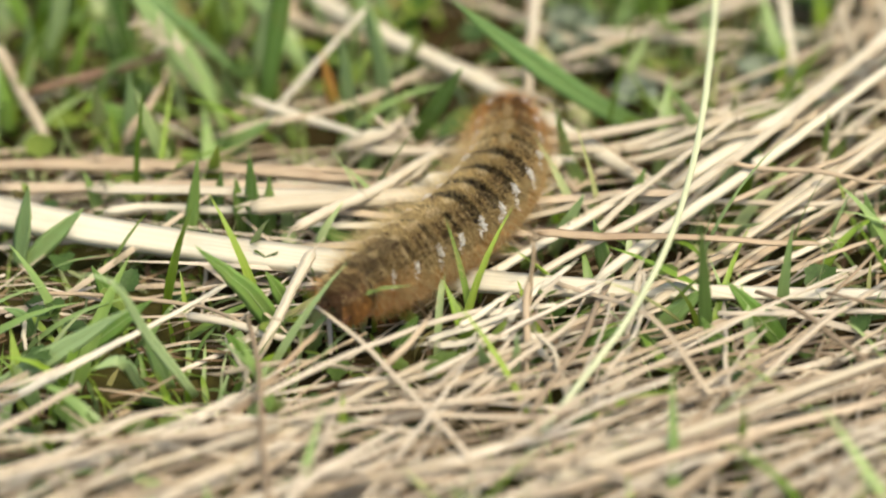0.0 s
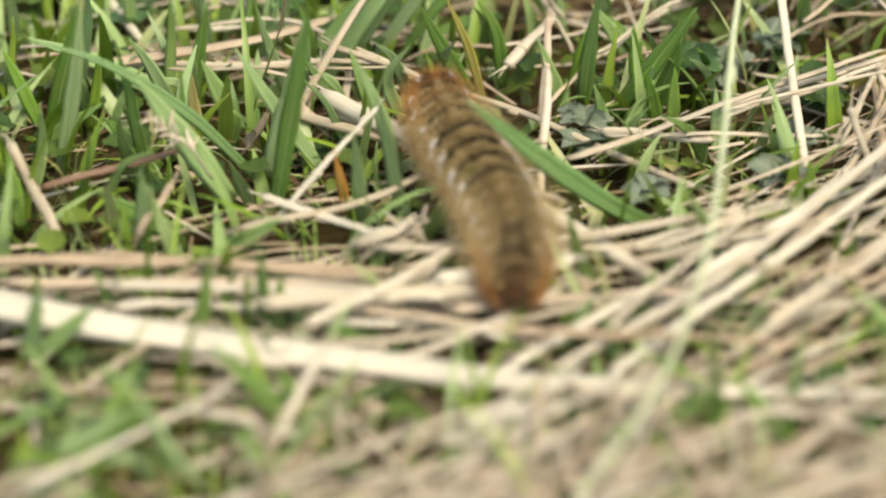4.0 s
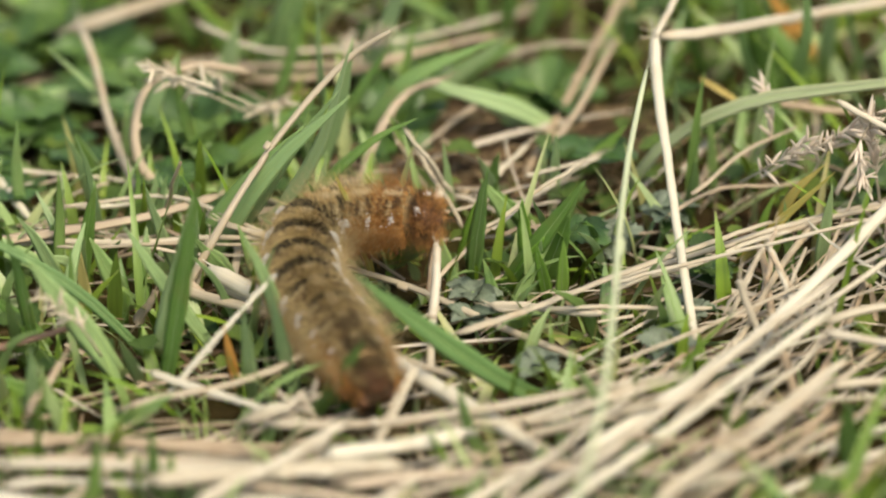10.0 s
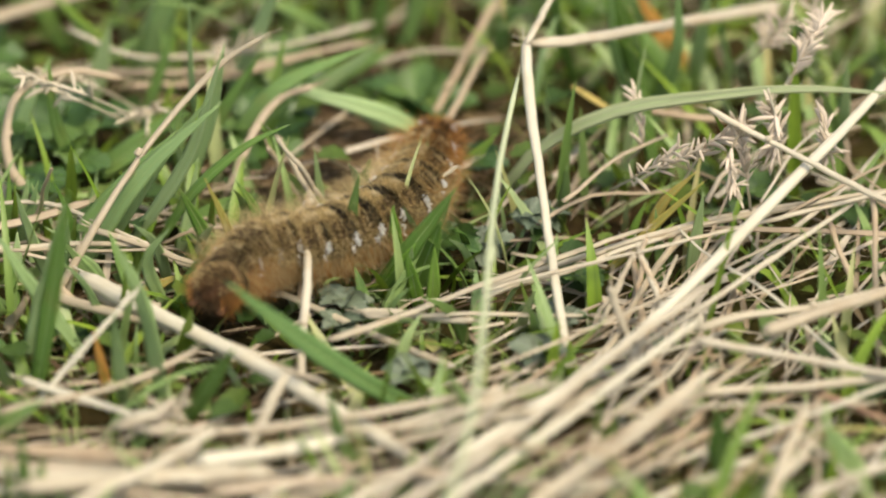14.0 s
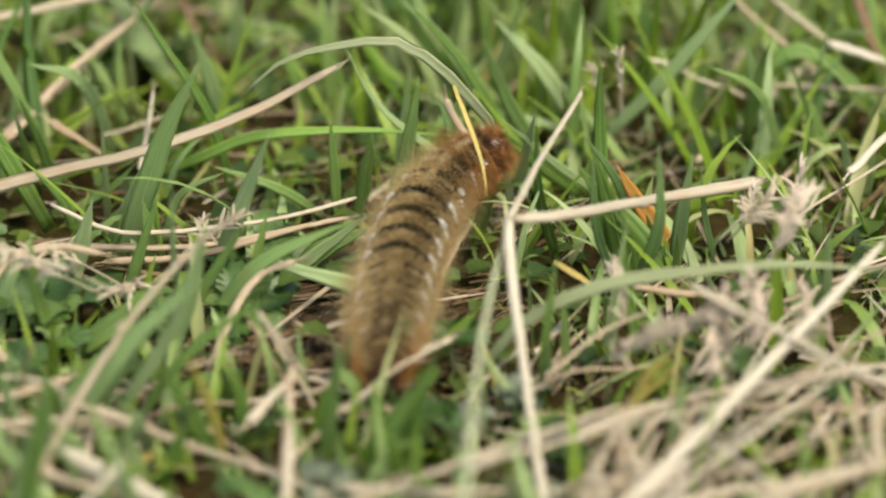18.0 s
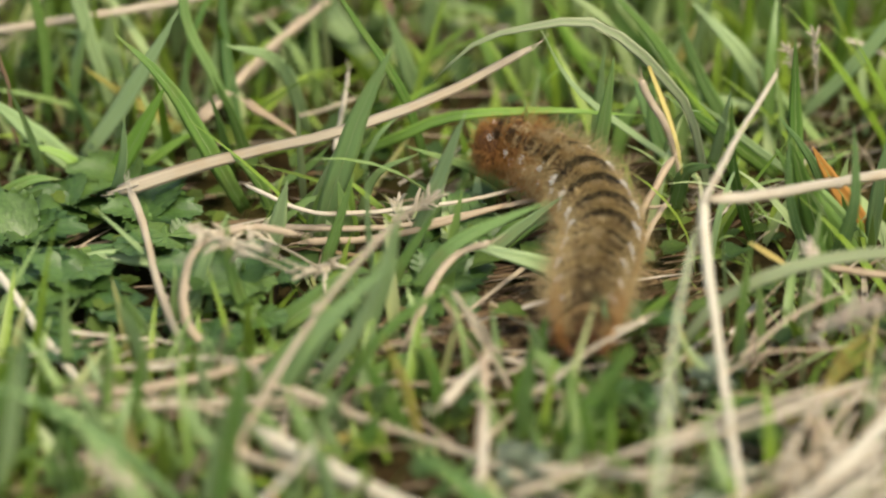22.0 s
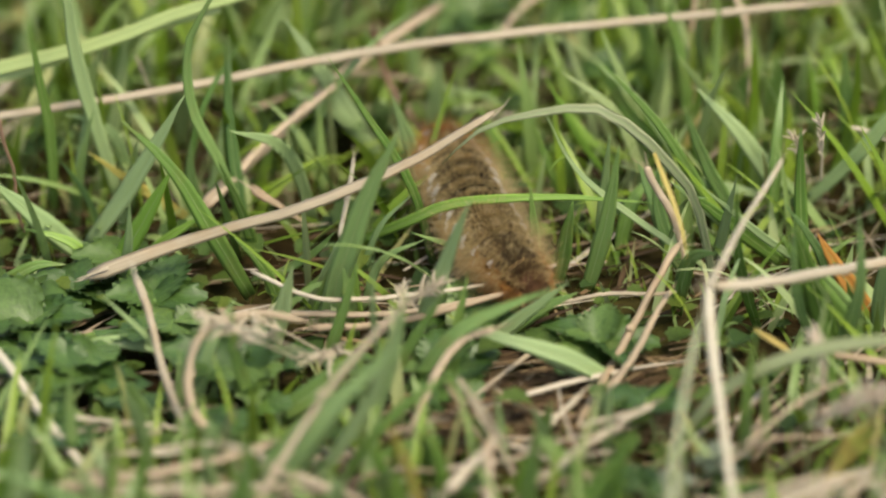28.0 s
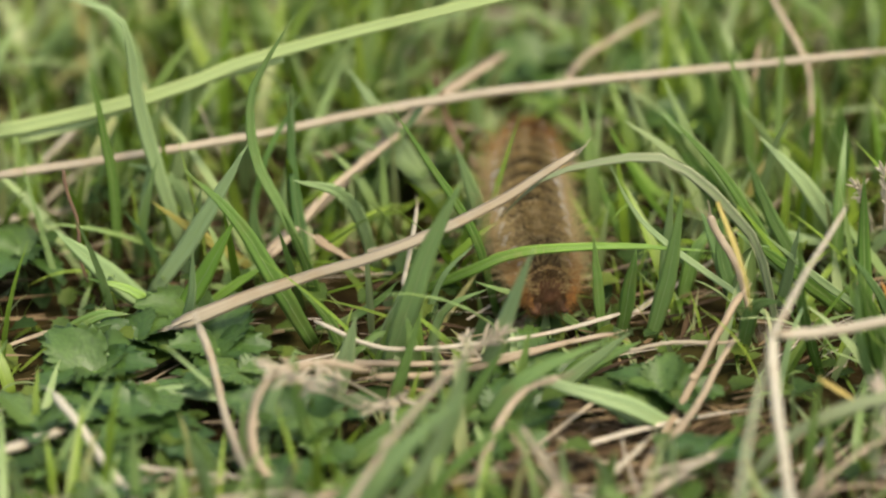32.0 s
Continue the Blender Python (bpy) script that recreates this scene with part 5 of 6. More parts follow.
def round_herb(size, x, y, z):
    """A low herb with one round, pleated leaf with a scalloped rim on a bent stalk."""
    made[0] += 1
    rng = np.random.RandomState(made[0] + 300)
    base = new("herb")
    base.location = (x * MM, y * MM, 0)
    tagged(base, "round pleated dark green herb leaf low in the turf", "herb", "low herbs")
    v, f, uv = sweep([(3, 4, -1), (1.5, 2, z * 0.6), (0, 0, z)], 0.9, TUBE, (0, -1, 0.2), lambda s: 1 - 0.3 * s, 6)
    mesh_object("stalk", v, f, uv, MAT["green"], base)
    turn, tilt = rng.uniform(0, 6.28), rng.uniform(0.1, 0.45)
    V, U, F, rows, cols = [(0, 0, z)], [(0.5, 0.5)], [], 5, 56
    for i in range(1, rows + 1):
        r = size / 2 * i / rows
        for j in range(cols + 1):
            a = 0.35 + (6.283 - 0.7) * j / cols
            fold = math.cos(a * 9)
            q = r * (1 + 0.07 * abs(math.cos(a * 9)) * (i == rows) + 0.03 * math.sin(3 * a))
            px, py = q * math.cos(a + turn), q * math.sin(a + turn)
            V.append((px, py * 0.95, z + fold * 0.06 * r - 0.02 * r * r / size * 4 + tilt * -py * 0.5))
            U.append((0.5 + 0.5 * i / rows * math.cos(a), 0.5 + 0.5 * i / rows * math.sin(a)))
    n = cols + 1
    for j in range(cols):
        F.append((0, 1 + j, 2 + j))
        for i in range(rows - 1):
            F.append((1 + i * n + j, 1 + (i + 1) * n + j, 2 + (i + 1) * n + j, 2 + i * n + j))
    mesh_object("leaf", V, F, U, MAT["leaf"], base)
    return base


seed_head("seed", 9, 6, -61.6, 35.2, 10.0, -73.9, 37.6, 16.0, -85.4, 31.1, 22.0)
seed_head("seed", 7, 6, -69.4, 34.5, 10.0, -60.3, 31.3, 14.0, -64.5, 23.9, 16.0)
seed_head("seed", 8, 5, -49.6, 47.2, 12.0, -44.5, 48.2, 16.0, -38.9, 46.6, 20.0)
seed_head("seed", 6, 5, -49.7, 50.4, 10.0, -47.3, 46.6, 15.0, -47.1, 49.2, 18.0)
seed_head("mauve", 12, 6, 56.4, -4.2, 12.0, 55.1, -3.7, 22.0, 53.8, -4.2, 32.0)
seed_head("mauve", 10, 6, 63.4, 10.0, 12.0, 61.5, 8.6, 22.0, 60.2, 8.2, 30.0)
seed_head("mauve", 9, 5, 33.5, 2.8, 14.0, 40.0, 0.5, 20.0, 46.9, -2.9, 26.0)
seed_head("mauve", 12, 6, 60.0, 15.7, 24.0, 66.1, 20.7, 30.0, 70.7, 29.8, 36.0)
seed_head("mauve", 9, 5, 72.8, 0.6, 18.0, 71.1, 1.3, 24.0, 70.6, 5.2, 28.0)
seed_head("mauve", 9, 5, 56.3, 36.8, 20.0, 60.6, 35.6, 26.0, 65.1, 38.6, 30.0)
seed_head("mauve", 7, 5, 32.7, 14.1, 12.0, 35.9, 12.9, 18.0, 34.2, 18.8, 26.0)
seed_head("seed", 7, 4, 36.4, 92.8, 16.0, 36.5, 92.8, 24.0, 35.9, 90.5, 32.0)
seed_head("seed", 7, 4, 34.2, 98.4, 14.0, 32.4, 97.3, 20.0, 30.6, 93.9, 26.0)
seed_head("mauve", 9, 5, 64.4, 34.9, 16.0, 69.0, 43.1, 24.0, 71.4, 50.4, 30.0)
seed_head("mauve", 8, 5, 54.6, 43.4, 16.0, 60.1, 44.3, 22.0, 62.4, 48.4, 26.0)
seed_head("seed", 8, 6, -66.3, 20.7, 18.0, -78.4, 21.6, 24.0, -87.2, 24.8, 26.0)
seed_head("seed", 6, 5, -92.0, -52.9, 10.0, -96.5, -53.3, 18.0, -104.4, -51.8, 24.0)
# The next two husk tufts stand in for a torn white straw.
seed_head("seed", 7, 5, -63.7, -75.5, 6.0, -59.5, -72.5, 9.0, -54.2, -70.4, 12.0)
seed_head("seed", 7, 5, -62.7, -73.7, 6.0, -55.3, -69.7, 9.0, -51.1, -68.3, 11.0)
seed_head("seed", 6, 6, -64.4, 19.3, 20.0, -74.2, 17.9, 26.0, -86.2, 18.6, 30.0)
herb("leaf", 5, 14, -121.8, 51.6, 8.0)
herb("leaf", 5, 14, -108.6, 34.1, 7.0)
herb("leaf", 5, 14, -121.1, 38.3, 7.0)
herb("leaf", 5, 14, -97.5, 60.1, 8.0)
herb("leaf", 3, 16, -79.4, 30.9, 9.0)
herb("leaf", 5, 12, -120.2, 23.2, 6.0)
herb("leaf", 3, 14, -90.2, 48.9, 7.0)
herb("leaf", 5, 14, -140.0, 95.2, 9.0)
herb("leaf", 5, 14, -114.1, 63.9, 8.0)
herb("leaf", 5, 14, -132.4, 31.5, 7.0)
herb("leaf", 5, 13, -8.7, 46.0, 7.0)
herb("leaf", 5, 13, -35.8, 54.1, 6.0)
herb("leaf", 5, 13, -38.0, 34.9, 7.0)
herb("leaf", 3, 10, 1.0, 20.0, 9.0)
herb("leaf", 3, 10, -3.4, -6.9, 8.0)
herb("silver", 7, 6, 14.1, -1.1, 10.0)
herb("silver", 5, 6, -9.9, -49.1, 6.0)
herb("silver", 5, 6, -22.9, -33.5, 6.0)
herb("silver", 5, 5, 14.6, -41.0, 5.0)
herb("leaf", 3, 9, 23.5, -18.6, 7.0)
herb("leaf", 5, 9, 57.2, 10.2, 8.0)
herb("leaf", 3, 13, -3.7, 153.0, 8.0)
herb("leaf", 5, 14, -35.5, 175.4, 8.0)
herb("leaf", 5, 14, -8.0, 175.4, 8.0)
herb("leaf", 3, 14, -71.6, 147.0, 8.0)
herb("leaf", 5, 14, -64.1, 132.4, 7.0)
herb("leaf", 5, 13, -102.3, 75.8, 6.0)

seed_head("mauve", 9, 5, 29.2, 3.9, 12.0, 35.0, -2.6, 20.0, 43.0, -5.0, 28.0)
seed_head("mauve", 10, 6, 42.3, 0.7, 14.0, 48.1, 1.3, 24.0, 55.1, -1.1, 30.0)
seed_head("mauve", 10, 6, 59.4, 2.7, 36.0, 61.1, -0.1, 30.0, 60.5, -4.8, 24.0)
seed_head("mauve", 9, 5, 54.9, -4.3, 32.0, 51.9, -5.9, 26.0, 53.3, -10.7, 20.0)
seed_head("mauve", 10, 6, 63.3, 14.6, 26.0, 65.9, 16.3, 34.0, 72.1, 25.4, 40.0)
seed_head("mauve", 8, 5, 69.5, 6.1, 30.0, 70.7, 2.2, 26.0, 71.3, 1.5, 20.0)
round_herb(14, -78.2, 31.2, 10.0)
round_herb(11, -93.6, 49.8, 9.0)
round_herb(10, -73.6, 23.4, 7.0)
round_herb(11, -119.9, 17.5, 7.0)
round_herb(12, -56.4, 34.3, 9.0)
round_herb(12, -121.3, 38.0, 8.0)
round_herb(12, -102.8, 48.7, 8.0)
round_herb(10, -130.3, 31.4, 7.5)
round_herb(11, -117.4, 21.0, 8.5)
round_herb(12, -109.5, 37.8, 9.5)
round_herb(13, -99.8, 25.2, 7.5)
round_herb(10, -89.5, 42.1, 8.5)
round_herb(11, -78.8, 27.4, 9.5)
round_herb(12, -126.8, 46.2, 7.5)
round_herb(13, -112.4, 10.7, 8.5)
round_herb(10, -98.7, 46.3, 9.5)
round_herb(11, -132.7, 16.8, 7.5)
round_herb(12, -70.2, 37.9, 8.5)
round_herb(13, -82.6, 12.9, 9.5)
herb("silver", 7, 6, 3.8, -6.4, 7.0)
herb("silver", 7, 6, 15.9, 1.8, 7.0)
herb("silver", 7, 6, -22.1, -26.5, 7.0)
herb("silver", 7, 6, 15.1, -44.7, 7.0)
herb("silver", 7, 6, 5.0, -7.6, 7.0)
herb("silver", 7, 6, 19.0, -34.4, 7.0)


# ---- the caterpillar ----
def fur_material(name, dark, light, rough=0.55):
    m = bpy.data.materials.new(name)
    m.use_nodes = True
    n, l = m.node_tree.nodes, m.node_tree.links
    b = n["Principled BSDF"]
    ramp = n.new("ShaderNodeValToRGB")
    ramp.color_ramp.elements[0].color, ramp.color_ramp.elements[1].color = (*dark, 1), (*light, 1)
    l.new(n.new("ShaderNodeNewGeometry").outputs["Random Per Island"], ramp.inputs[0])
    l.new(ramp.outputs[0], b.inputs["Base Color"])
    b.inputs["Roughness"].default_value = rough
    t = n.new("ShaderNodeBsdfTranslucent")
    l.new(ramp.outputs[0], t.inputs["Color"])
    ms = n.new("ShaderNodeMixShader")
    ms.inputs[0].default_value = 0.3
    l.new(b.outputs[0], ms.inputs[1])
    l.new(t.outputs[0], ms.inputs[2])
    l.new(ms.outputs[0], n["Material Output"].inputs["Surface"])
    return m


SKIN = material("caterpillar_skin", [(0.15, 0.10, 0.042), (0.19, 0.125, 0.055)], spec=0.15, rough=0.7, along=420, across=9, contrast=0.75, bump=0.4)
HEADSKIN = material("head_capsule_brown", [(0.10, 0.044, 0.02), (0.135, 0.062, 0.028)], spec=0.2, rough=0.6, along=200, across=6, contrast=0.5)
GOLD = fur_material("golden_brown_fur", (0.50, 0.365, 0.15), (0.72, 0.56, 0.28))
SOFT = fur_material("pale_side_fur", (0.50, 0.38, 0.16), (0.76, 0.61, 0.34))
RUST = fur_material("rusty_fur", (0.30, 0.125, 0.03), (0.66, 0.33, 0.09))
DUSK = fur_material("dark_brown_fur", (0.06, 0.038, 0.024), (0.17, 0.105, 0.055))
BROWN = fur_material("brown_fur", (0.17, 0.11, 0.048), (0.30, 0.205, 0.09))
UMBER = fur_material("umber_fur", (0.10, 0.052, 0.022), (0.25, 0.14, 0.06))
STRAWY = fur_material("cream_gold_fur", (0.58, 0.47, 0.25), (0.82, 0.70, 0.45))
INK = fur_material("black_fur", (0.010, 0.008, 0.006), (0.03, 0.022, 0.014))
PALE = fur_material("white_tuft_hair", (0.74, 0.72, 0.68), (0.88, 0.88, 0.84))
SEGMENTS = 11
BOLD = (4, 5, 6, 7)
GIRTH = 6.6


def fur(rng, x, a, L, ry, rz, back, spread, thick, droop=0.10):
    """Bent hairs as thin three-sided spikes, rooted at x along the body and at the angle a from its top, all given as arrays."""
    n = len(x)
    out = np.stack([np.full(n, float(back)), np.sin(a), np.cos(a)], 1) + rng.normal(0, spread, (n, 3))
    out /= np.linalg.norm(out, axis=1)[:, None]
    root = np.stack([x, ry * np.sin(a), rz * np.cos(a)], 1)
    bend = rng.normal(0, 0.12, (n, 3)) + np.array([-0.05, 0, -droop])
    p = np.cross(out, (0.3, 0.2, 0.9))
    p /= np.linalg.norm(p, axis=1)[:, None] + 1e-9
    q = np.cross(out, p)
    V, U = np.zeros((n, 3, 3, 3)), np.zeros((n, 3, 3, 2))
    w = thick * rng.uniform(0.7, 1.3, n)
    for i, k in enumerate((0, 0.5, 1)):
        c = root + (out * k + bend * k * k) * L[:, None]
        for j in range(3):
            g = 2.094 * j
            V[:, i, j] = c + ((1, 0.8, 0.12)[i] * w / 2)[:, None] * (p * math.cos(g) + q * math.sin(g))
            U[:, i, j, 0], U[:, i, j, 1] = k * L * MM, j / 3
    one = np.array([(i * 3 + j, i * 3 + (j + 1) % 3, i * 3 + 3 + (j + 1) % 3, i * 3 + 3 + j) for i in range(2) for j in range(3)])
    F = (one[None] + (np.arange(n) * 9)[:, None, None]).reshape(-1, 4)
    return V.reshape(-1, 3), F.tolist(), U.reshape(-1, 2)


def coat(rng, n, lo, hi, ry, rz, x0, x1, arc, back, spread, thick, droop=0.10):
    """Fur strewn evenly over a stretch of the body; arc: the angles from the top on both sides."""
    a = rng.uniform(*arc, n) * rng.choice((-1, 1), n)
    return fur(rng, rng.uniform(x0, x1, n), a, rng.uniform(lo, hi, n), ry, rz, back, spread, thick, droop)


def ring_mesh(half, ry, rz, squash, puff, k=20, rows=7, arc=None, lift=1.0, x0=None, x1=None):
    """A bulging ring of body from -half to half along x; arc keeps only a patch of it, raised by lift."""
    x0, x1 = (-half if x0 is None else x0), (half if x1 is None else x1)
    angles = np.linspace(0, 2 * math.pi, k + 1)[:-1] if arc is None else np.linspace(arc[0], arc[1], k)
    V, U = [], []
    for i in range(rows):
        x = x0 + (x1 - x0) * i / (rows - 1)
        r = (puff + (1 - puff) * math.sqrt(max(0.0, 1 - (x / half) ** 2 * squash))) * lift
        for j, a in enumerate(angles):
            flat = 0.82 if math.cos(a) < 0 else 1.0
            V.append((x, ry * r * math.sin(a), rz * r * math.cos(a) * flat))
            U.append((x * MM, j / k))
    F = []
    n = len(angles)
    for i in range(rows - 1):
        for j in range(n if arc is None else n - 1):
            F.append((i * n + j, i * n + (j + 1) % n, (i + 1) * n + (j + 1) % n, (i + 1) * n + j))
    if arc is None:
        F.append(tuple(range(n))[::-1])
        F.append(tuple(range((rows - 1) * n, rows * n)))
    return V, F, U


def markings(rng, x, a, i):
    """Which fur grows at x along a ring and at the angle a from its top: an index into the coat's kinds."""
    u, side = x / 3.2 + rng.normal(0, 0.035, len(x)), np.abs(a) + rng.normal(0, 0.03, len(a))
    u = u + 0.2 * np.maximum(0, side - 0.3)
    chance = rng.uniform(0, 1, len(x))
    kind = np.where(chance < 0.12, 1, 0)
    dash = (np.abs(u + 0.47) < 0.12) | (np.abs(u + 0.04) < 0.11)
    kind = np.where(dash & (side > 0.34) & (side < 1.0) & (chance < 0.9), 2, kind)
    kind = np.where((side > 0.40) & (side < 0.9) & (u > 0.08) & (u < 0.36) & (chance < 0.8), 4, kind)
    kind = np.where((side < 0.15) & (u > -0.35) & (u < 0.75), 4, kind)
    bar = (u > 0.38) & (u < 0.90)
    reach = 0.62 + 0.36 * ((i * 0.618) % 1)
    kind = np.where(bar & (side > 0.13 + 0.08 * (i % 2)) & (side < reach) & (chance < 0.9), 3 if i > 1 and i < 9 else 2, kind)
    if i in BOLD:
        kind = np.where((u > 0.14) & (u < 0.98) & (side < 1.0), 3, kind)
    kind = np.where((side > 1.0) & (side < 1.5) & (chance < 0.5), 1, kind)
    kind = np.where((side > 1.0) & (side < 1.3) & bar & (chance < 0.7), 2, kind)
    kind = np.where((side > 1.45) & (chance < 0.55), 5, kind)
    if i < 5:
        kind = np.where((kind == 0) & (chance < 0.40), 1, kind)
    if i < 2:
        kind = np.where((side < (0.6 if i == 0 else 0.35)) & (u < 0.3) & (chance < 0.9), 2, kind)
        kind = np.where((side > 1.0) & (chance < 0.6), 5, kind)
    if i > 7:
        kind = np.where((kind == 0) & (chance < 0.25 * (i - 7)), 5, kind)
        kind = np.where((kind == 1) & (chance < 0.2 * (i - 7)), 6, kind)
        kind = np.where((side > 0.9) & (chance < 0.3 * (i - 7)), 5, kind)
    return kind


COAT = (
    (GOLD, "golden_fur", "golden-brown velvety fur"),
    (BROWN, "brown_fur", "brown velvety fur"),
    (DUSK, "dark_dash", "dark brown dashes beside the middle of the back"),
    (INK, "black_band", "velvety black band of fur"),
    (STRAWY, "pale_spot", "pale cream-gold spot on the back"),
    (RUST, "rusty_fur", "rusty orange fur"),
    (UMBER, "umber_fur", "dark reddish-brown fur"),
)


def caterpillar():
    """A hairy caterpillar of rings that follow one another; x points to its head."""
    base = new("caterpillar")
    tagged(base, "furry golden-brown caterpillar with black bands crawling through the grass", "caterpillar")
    rng = np.random.RandomState(77)
    rings = []
    for i in range(SEGMENTS):
        t = i / (SEGMENTS - 1)
        girth = GIRTH * np.interp(t, (0, 0.09, 0.18, 0.3, 0.75, 1), (0.77, 0.90, 0.97, 1.0, 1.0, 0.80))
        half = 4.8
        v, f, u = ring_mesh(half, girth, girth * 0.95, 0.8, 0.5)
        ring = mesh_object("body_ring", v, f, u, SKIN, base)
        tagged(ring, "brown body ring with short golden fur")
        rings.append(ring)
        front, tail = i > 8, i < 1
        ry, rz = girth * 0.98, girth * 0.94
        n = 5200
        x, a = rng.uniform(-3.3, 3.3, n), rng.uniform(0, 2.3, n) * rng.choice((-1, 1), n)
        kind = markings(rng, x, a, i)
        for k, (mat, name, text) in enumerate(COAT):
            on = kind == k
            if on.sum() < 8:
                continue
            m = int(on.sum())
            length = rng.uniform(0.6, 1.25, m) * np.where(np.abs(a[on]) > 1.3, 1.7, 1.0) * (0.9 if k == 3 else 1.15 if k == 4 else 1.0)
            v, f, u = fur(rng, x[on], a[on], length, ry, rz, -0.45, 0.20, 0.15)
            tagged(mesh_object(name, v, f, u, mat, ring), text)
        v, f, u = coat(rng, 360, 2.6, 6.0, ry * 0.95, rz * 0.95, -3.4, 3.4, (0.8, 2.2), -0.2, 0.32, 0.035)
        tagged(mesh_object("side_fur", v, f, u, RUST if front or tail else SOFT, ring), "long fine rusty hairs" if front or tail else "long fine pale hairs")
        v, f, u = coat(rng, 260 if i in BOLD else 460, 3.2, 8.0, ry * 0.95, rz * 0.95, -3.4, 3.4, (0.0, 1.6), -0.35, 0.34, 0.036)
        tagged(mesh_object("back_fur", v, f, u, RUST if i > 9 else SOFT, ring), "long fine rusty hairs" if i > 9 else "long fine golden hairs")
        v, f, u = coat(rng, 170, 2.0, 4.5, ry * 0.9, rz * 0.9, -3.4, 3.4, (1.7, 2.5), -0.1, 0.3, 0.06, 0.3)
        tagged(mesh_object("fringe", v, f, u, RUST, ring), "rusty fringe low on the flank")
        for sgn in (-1, 1):
            size = 90 if i in BOLD else 50 if 1 < i < 9 else 22
            for mid, low, m in ((rng.uniform(1.02, 1.14), rng.uniform(1.1, 1.5), size), (rng.uniform(1.3, 1.45), rng.uniform(0.0, 1.0), size // 4)):
                a = sgn * rng.normal(mid, 0.075, m)
                v, f, u = fur(rng, rng.normal(low, 0.30, m), a, rng.uniform(0.5, 0.9, m), girth * 1.09, girth * 1.05, -0.3, 0.25, 0.32)
                mesh_object("white_tuft", v, f, u, PALE, ring)
        if i in (2, 3, 4, 5, 8, 9, 10):
            for sgn in (-1, 1):
                pts = [(0, sgn * girth * 0.5, -girth * 0.55), (0.2, sgn * girth * 0.62, -girth * 0.95), (0.5, sgn * girth * 0.6, -girth * 1.2)]
                v, f, u = sweep(pts, 1.0, TUBE, (1, 0, 0), lambda s: 2.0 - 0.9 * s, 5)
                mesh_object("leg", v, f, u, HEADSKIN, ring)
    v, f, u = ring_mesh(3.4, 4.2, 4.0, 0.98, 0.1)
    head = mesh_object("head", v, f, u, HEADSKIN, base)
    for n, lo, hi, mat, name, text in ((1100, 0.8, 1.8, UMBER, "head_fur", "dark reddish-brown hair on the head"), (1500, 1.6, 4.0, RUST, "head_fringe", "rusty orange hair round the head")):
        x, a = rng.uniform(-2.9, 3.35, n), rng.uniform(0, 3.1, n) * rng.choice((-1, 1), n)
        r = 0.1 + 0.9 * np.sqrt(1 - (x / 3.4) ** 2 * 0.98)
        v, f, u = fur(rng, x, a, rng.uniform(lo, hi, n), 4.0 * r, 3.8 * r, 0.25, 0.4, 0.10 if mat is UMBER else 0.06)
        tagged(mesh_object(name, v, f, u, mat, head), text)
    for sgn in (-1, 1):
        v, f, u = fur(rng, rng.normal(0.2, 0.35, 26), sgn * rng.normal(0.6, 0.10, 26), rng.uniform(0.6, 1.2, 26), 4.9, 4.6, 0.1, 0.3, 0.17)
        tagged(mesh_object("white_tuft", v, f, u, PALE, head), "white fleck on the head")
        v, f, u = fur(rng, rng.uniform(-1.6, -0.4, 80), sgn * rng.uniform(0.2, 0.55, 80), rng.uniform(1.2, 2.6, 80), 4.3, 4.1, 0.0, 0.25, 0.14)
        tagged(mesh_object("dark_mark", v, f, u, DUSK, head), "dark brown mark on the head")
    v, f, u = ring_mesh(4.0, 4.2, 4.0, 0.98, 0.1)
    rear = mesh_object("rear_end", v, f, u, HEADSKIN, base)
    for n, lo, hi, arc, x0, x1, mat, name, text in (
            (600, 0.9, 1.8, (0.0, 0.75), -1.6, 3.4, DUSK, "rear_fur", "dark brown patch of fur on the tail end"),
            (1700, 0.7, 1.8, (0.0, 3.1), -3.95, 1.6, UMBER, "rear_cap_fur", "brown short fur on the tail end"),
            (420, 1.2, 2.6, (0.0, 1.2), -3.4, 3.4, GOLD, "rear_gold_fur", "golden-brown hair over the tail end"),
            (650, 1.5, 3.2, (1.2, 2.7), -2.4, 3.2, RUST, "rear_side_fur", "rusty hair beside the tail end")):
        x, a = rng.uniform(x0, x1, n), rng.uniform(*arc, n) * rng.choice((-1, 1), n)
        r = 0.1 + 0.9 * np.sqrt(1 - (x / 4.0) ** 2 * 0.98)
        v, f, u = fur(rng, x, a, rng.uniform(lo, hi, n), 4.1 * r, 3.9 * r, -0.8, 0.3, 0.11)
        tagged(mesh_object(name, v, f, u, mat, rear), text)
    for sgn in (-1, 1):
        v, f, u = sweep([(-0.5, sgn * 1.9, -0.6), (-2.6, sgn * 2.6, -1.4), (-4.8, sgn * 3.2, -2.5)], 1.0, TUBE, (0, 0, 1), lambda s: 3.6 - 2.1 * s, 8)
        clasper = mesh_object("clasper", v, f, u, HEADSKIN, rear)
        tagged(clasper, "reddish-brown pointed hind foot")
    v, f, u = coat(rng, 260, 0.7, 1.6, 3.4, 2.6, -4.6, -1.0, (1.2, 2.2), -0.9, 0.3, 0.08)
    tagged(mesh_object("clasper_fur", v, f, u, RUST, rear), "rusty hair on the hind feet")
    return base, [rear, *rings, head]


crawler, pieces = caterpillar()
cam.data.dof.focus_object = crawler


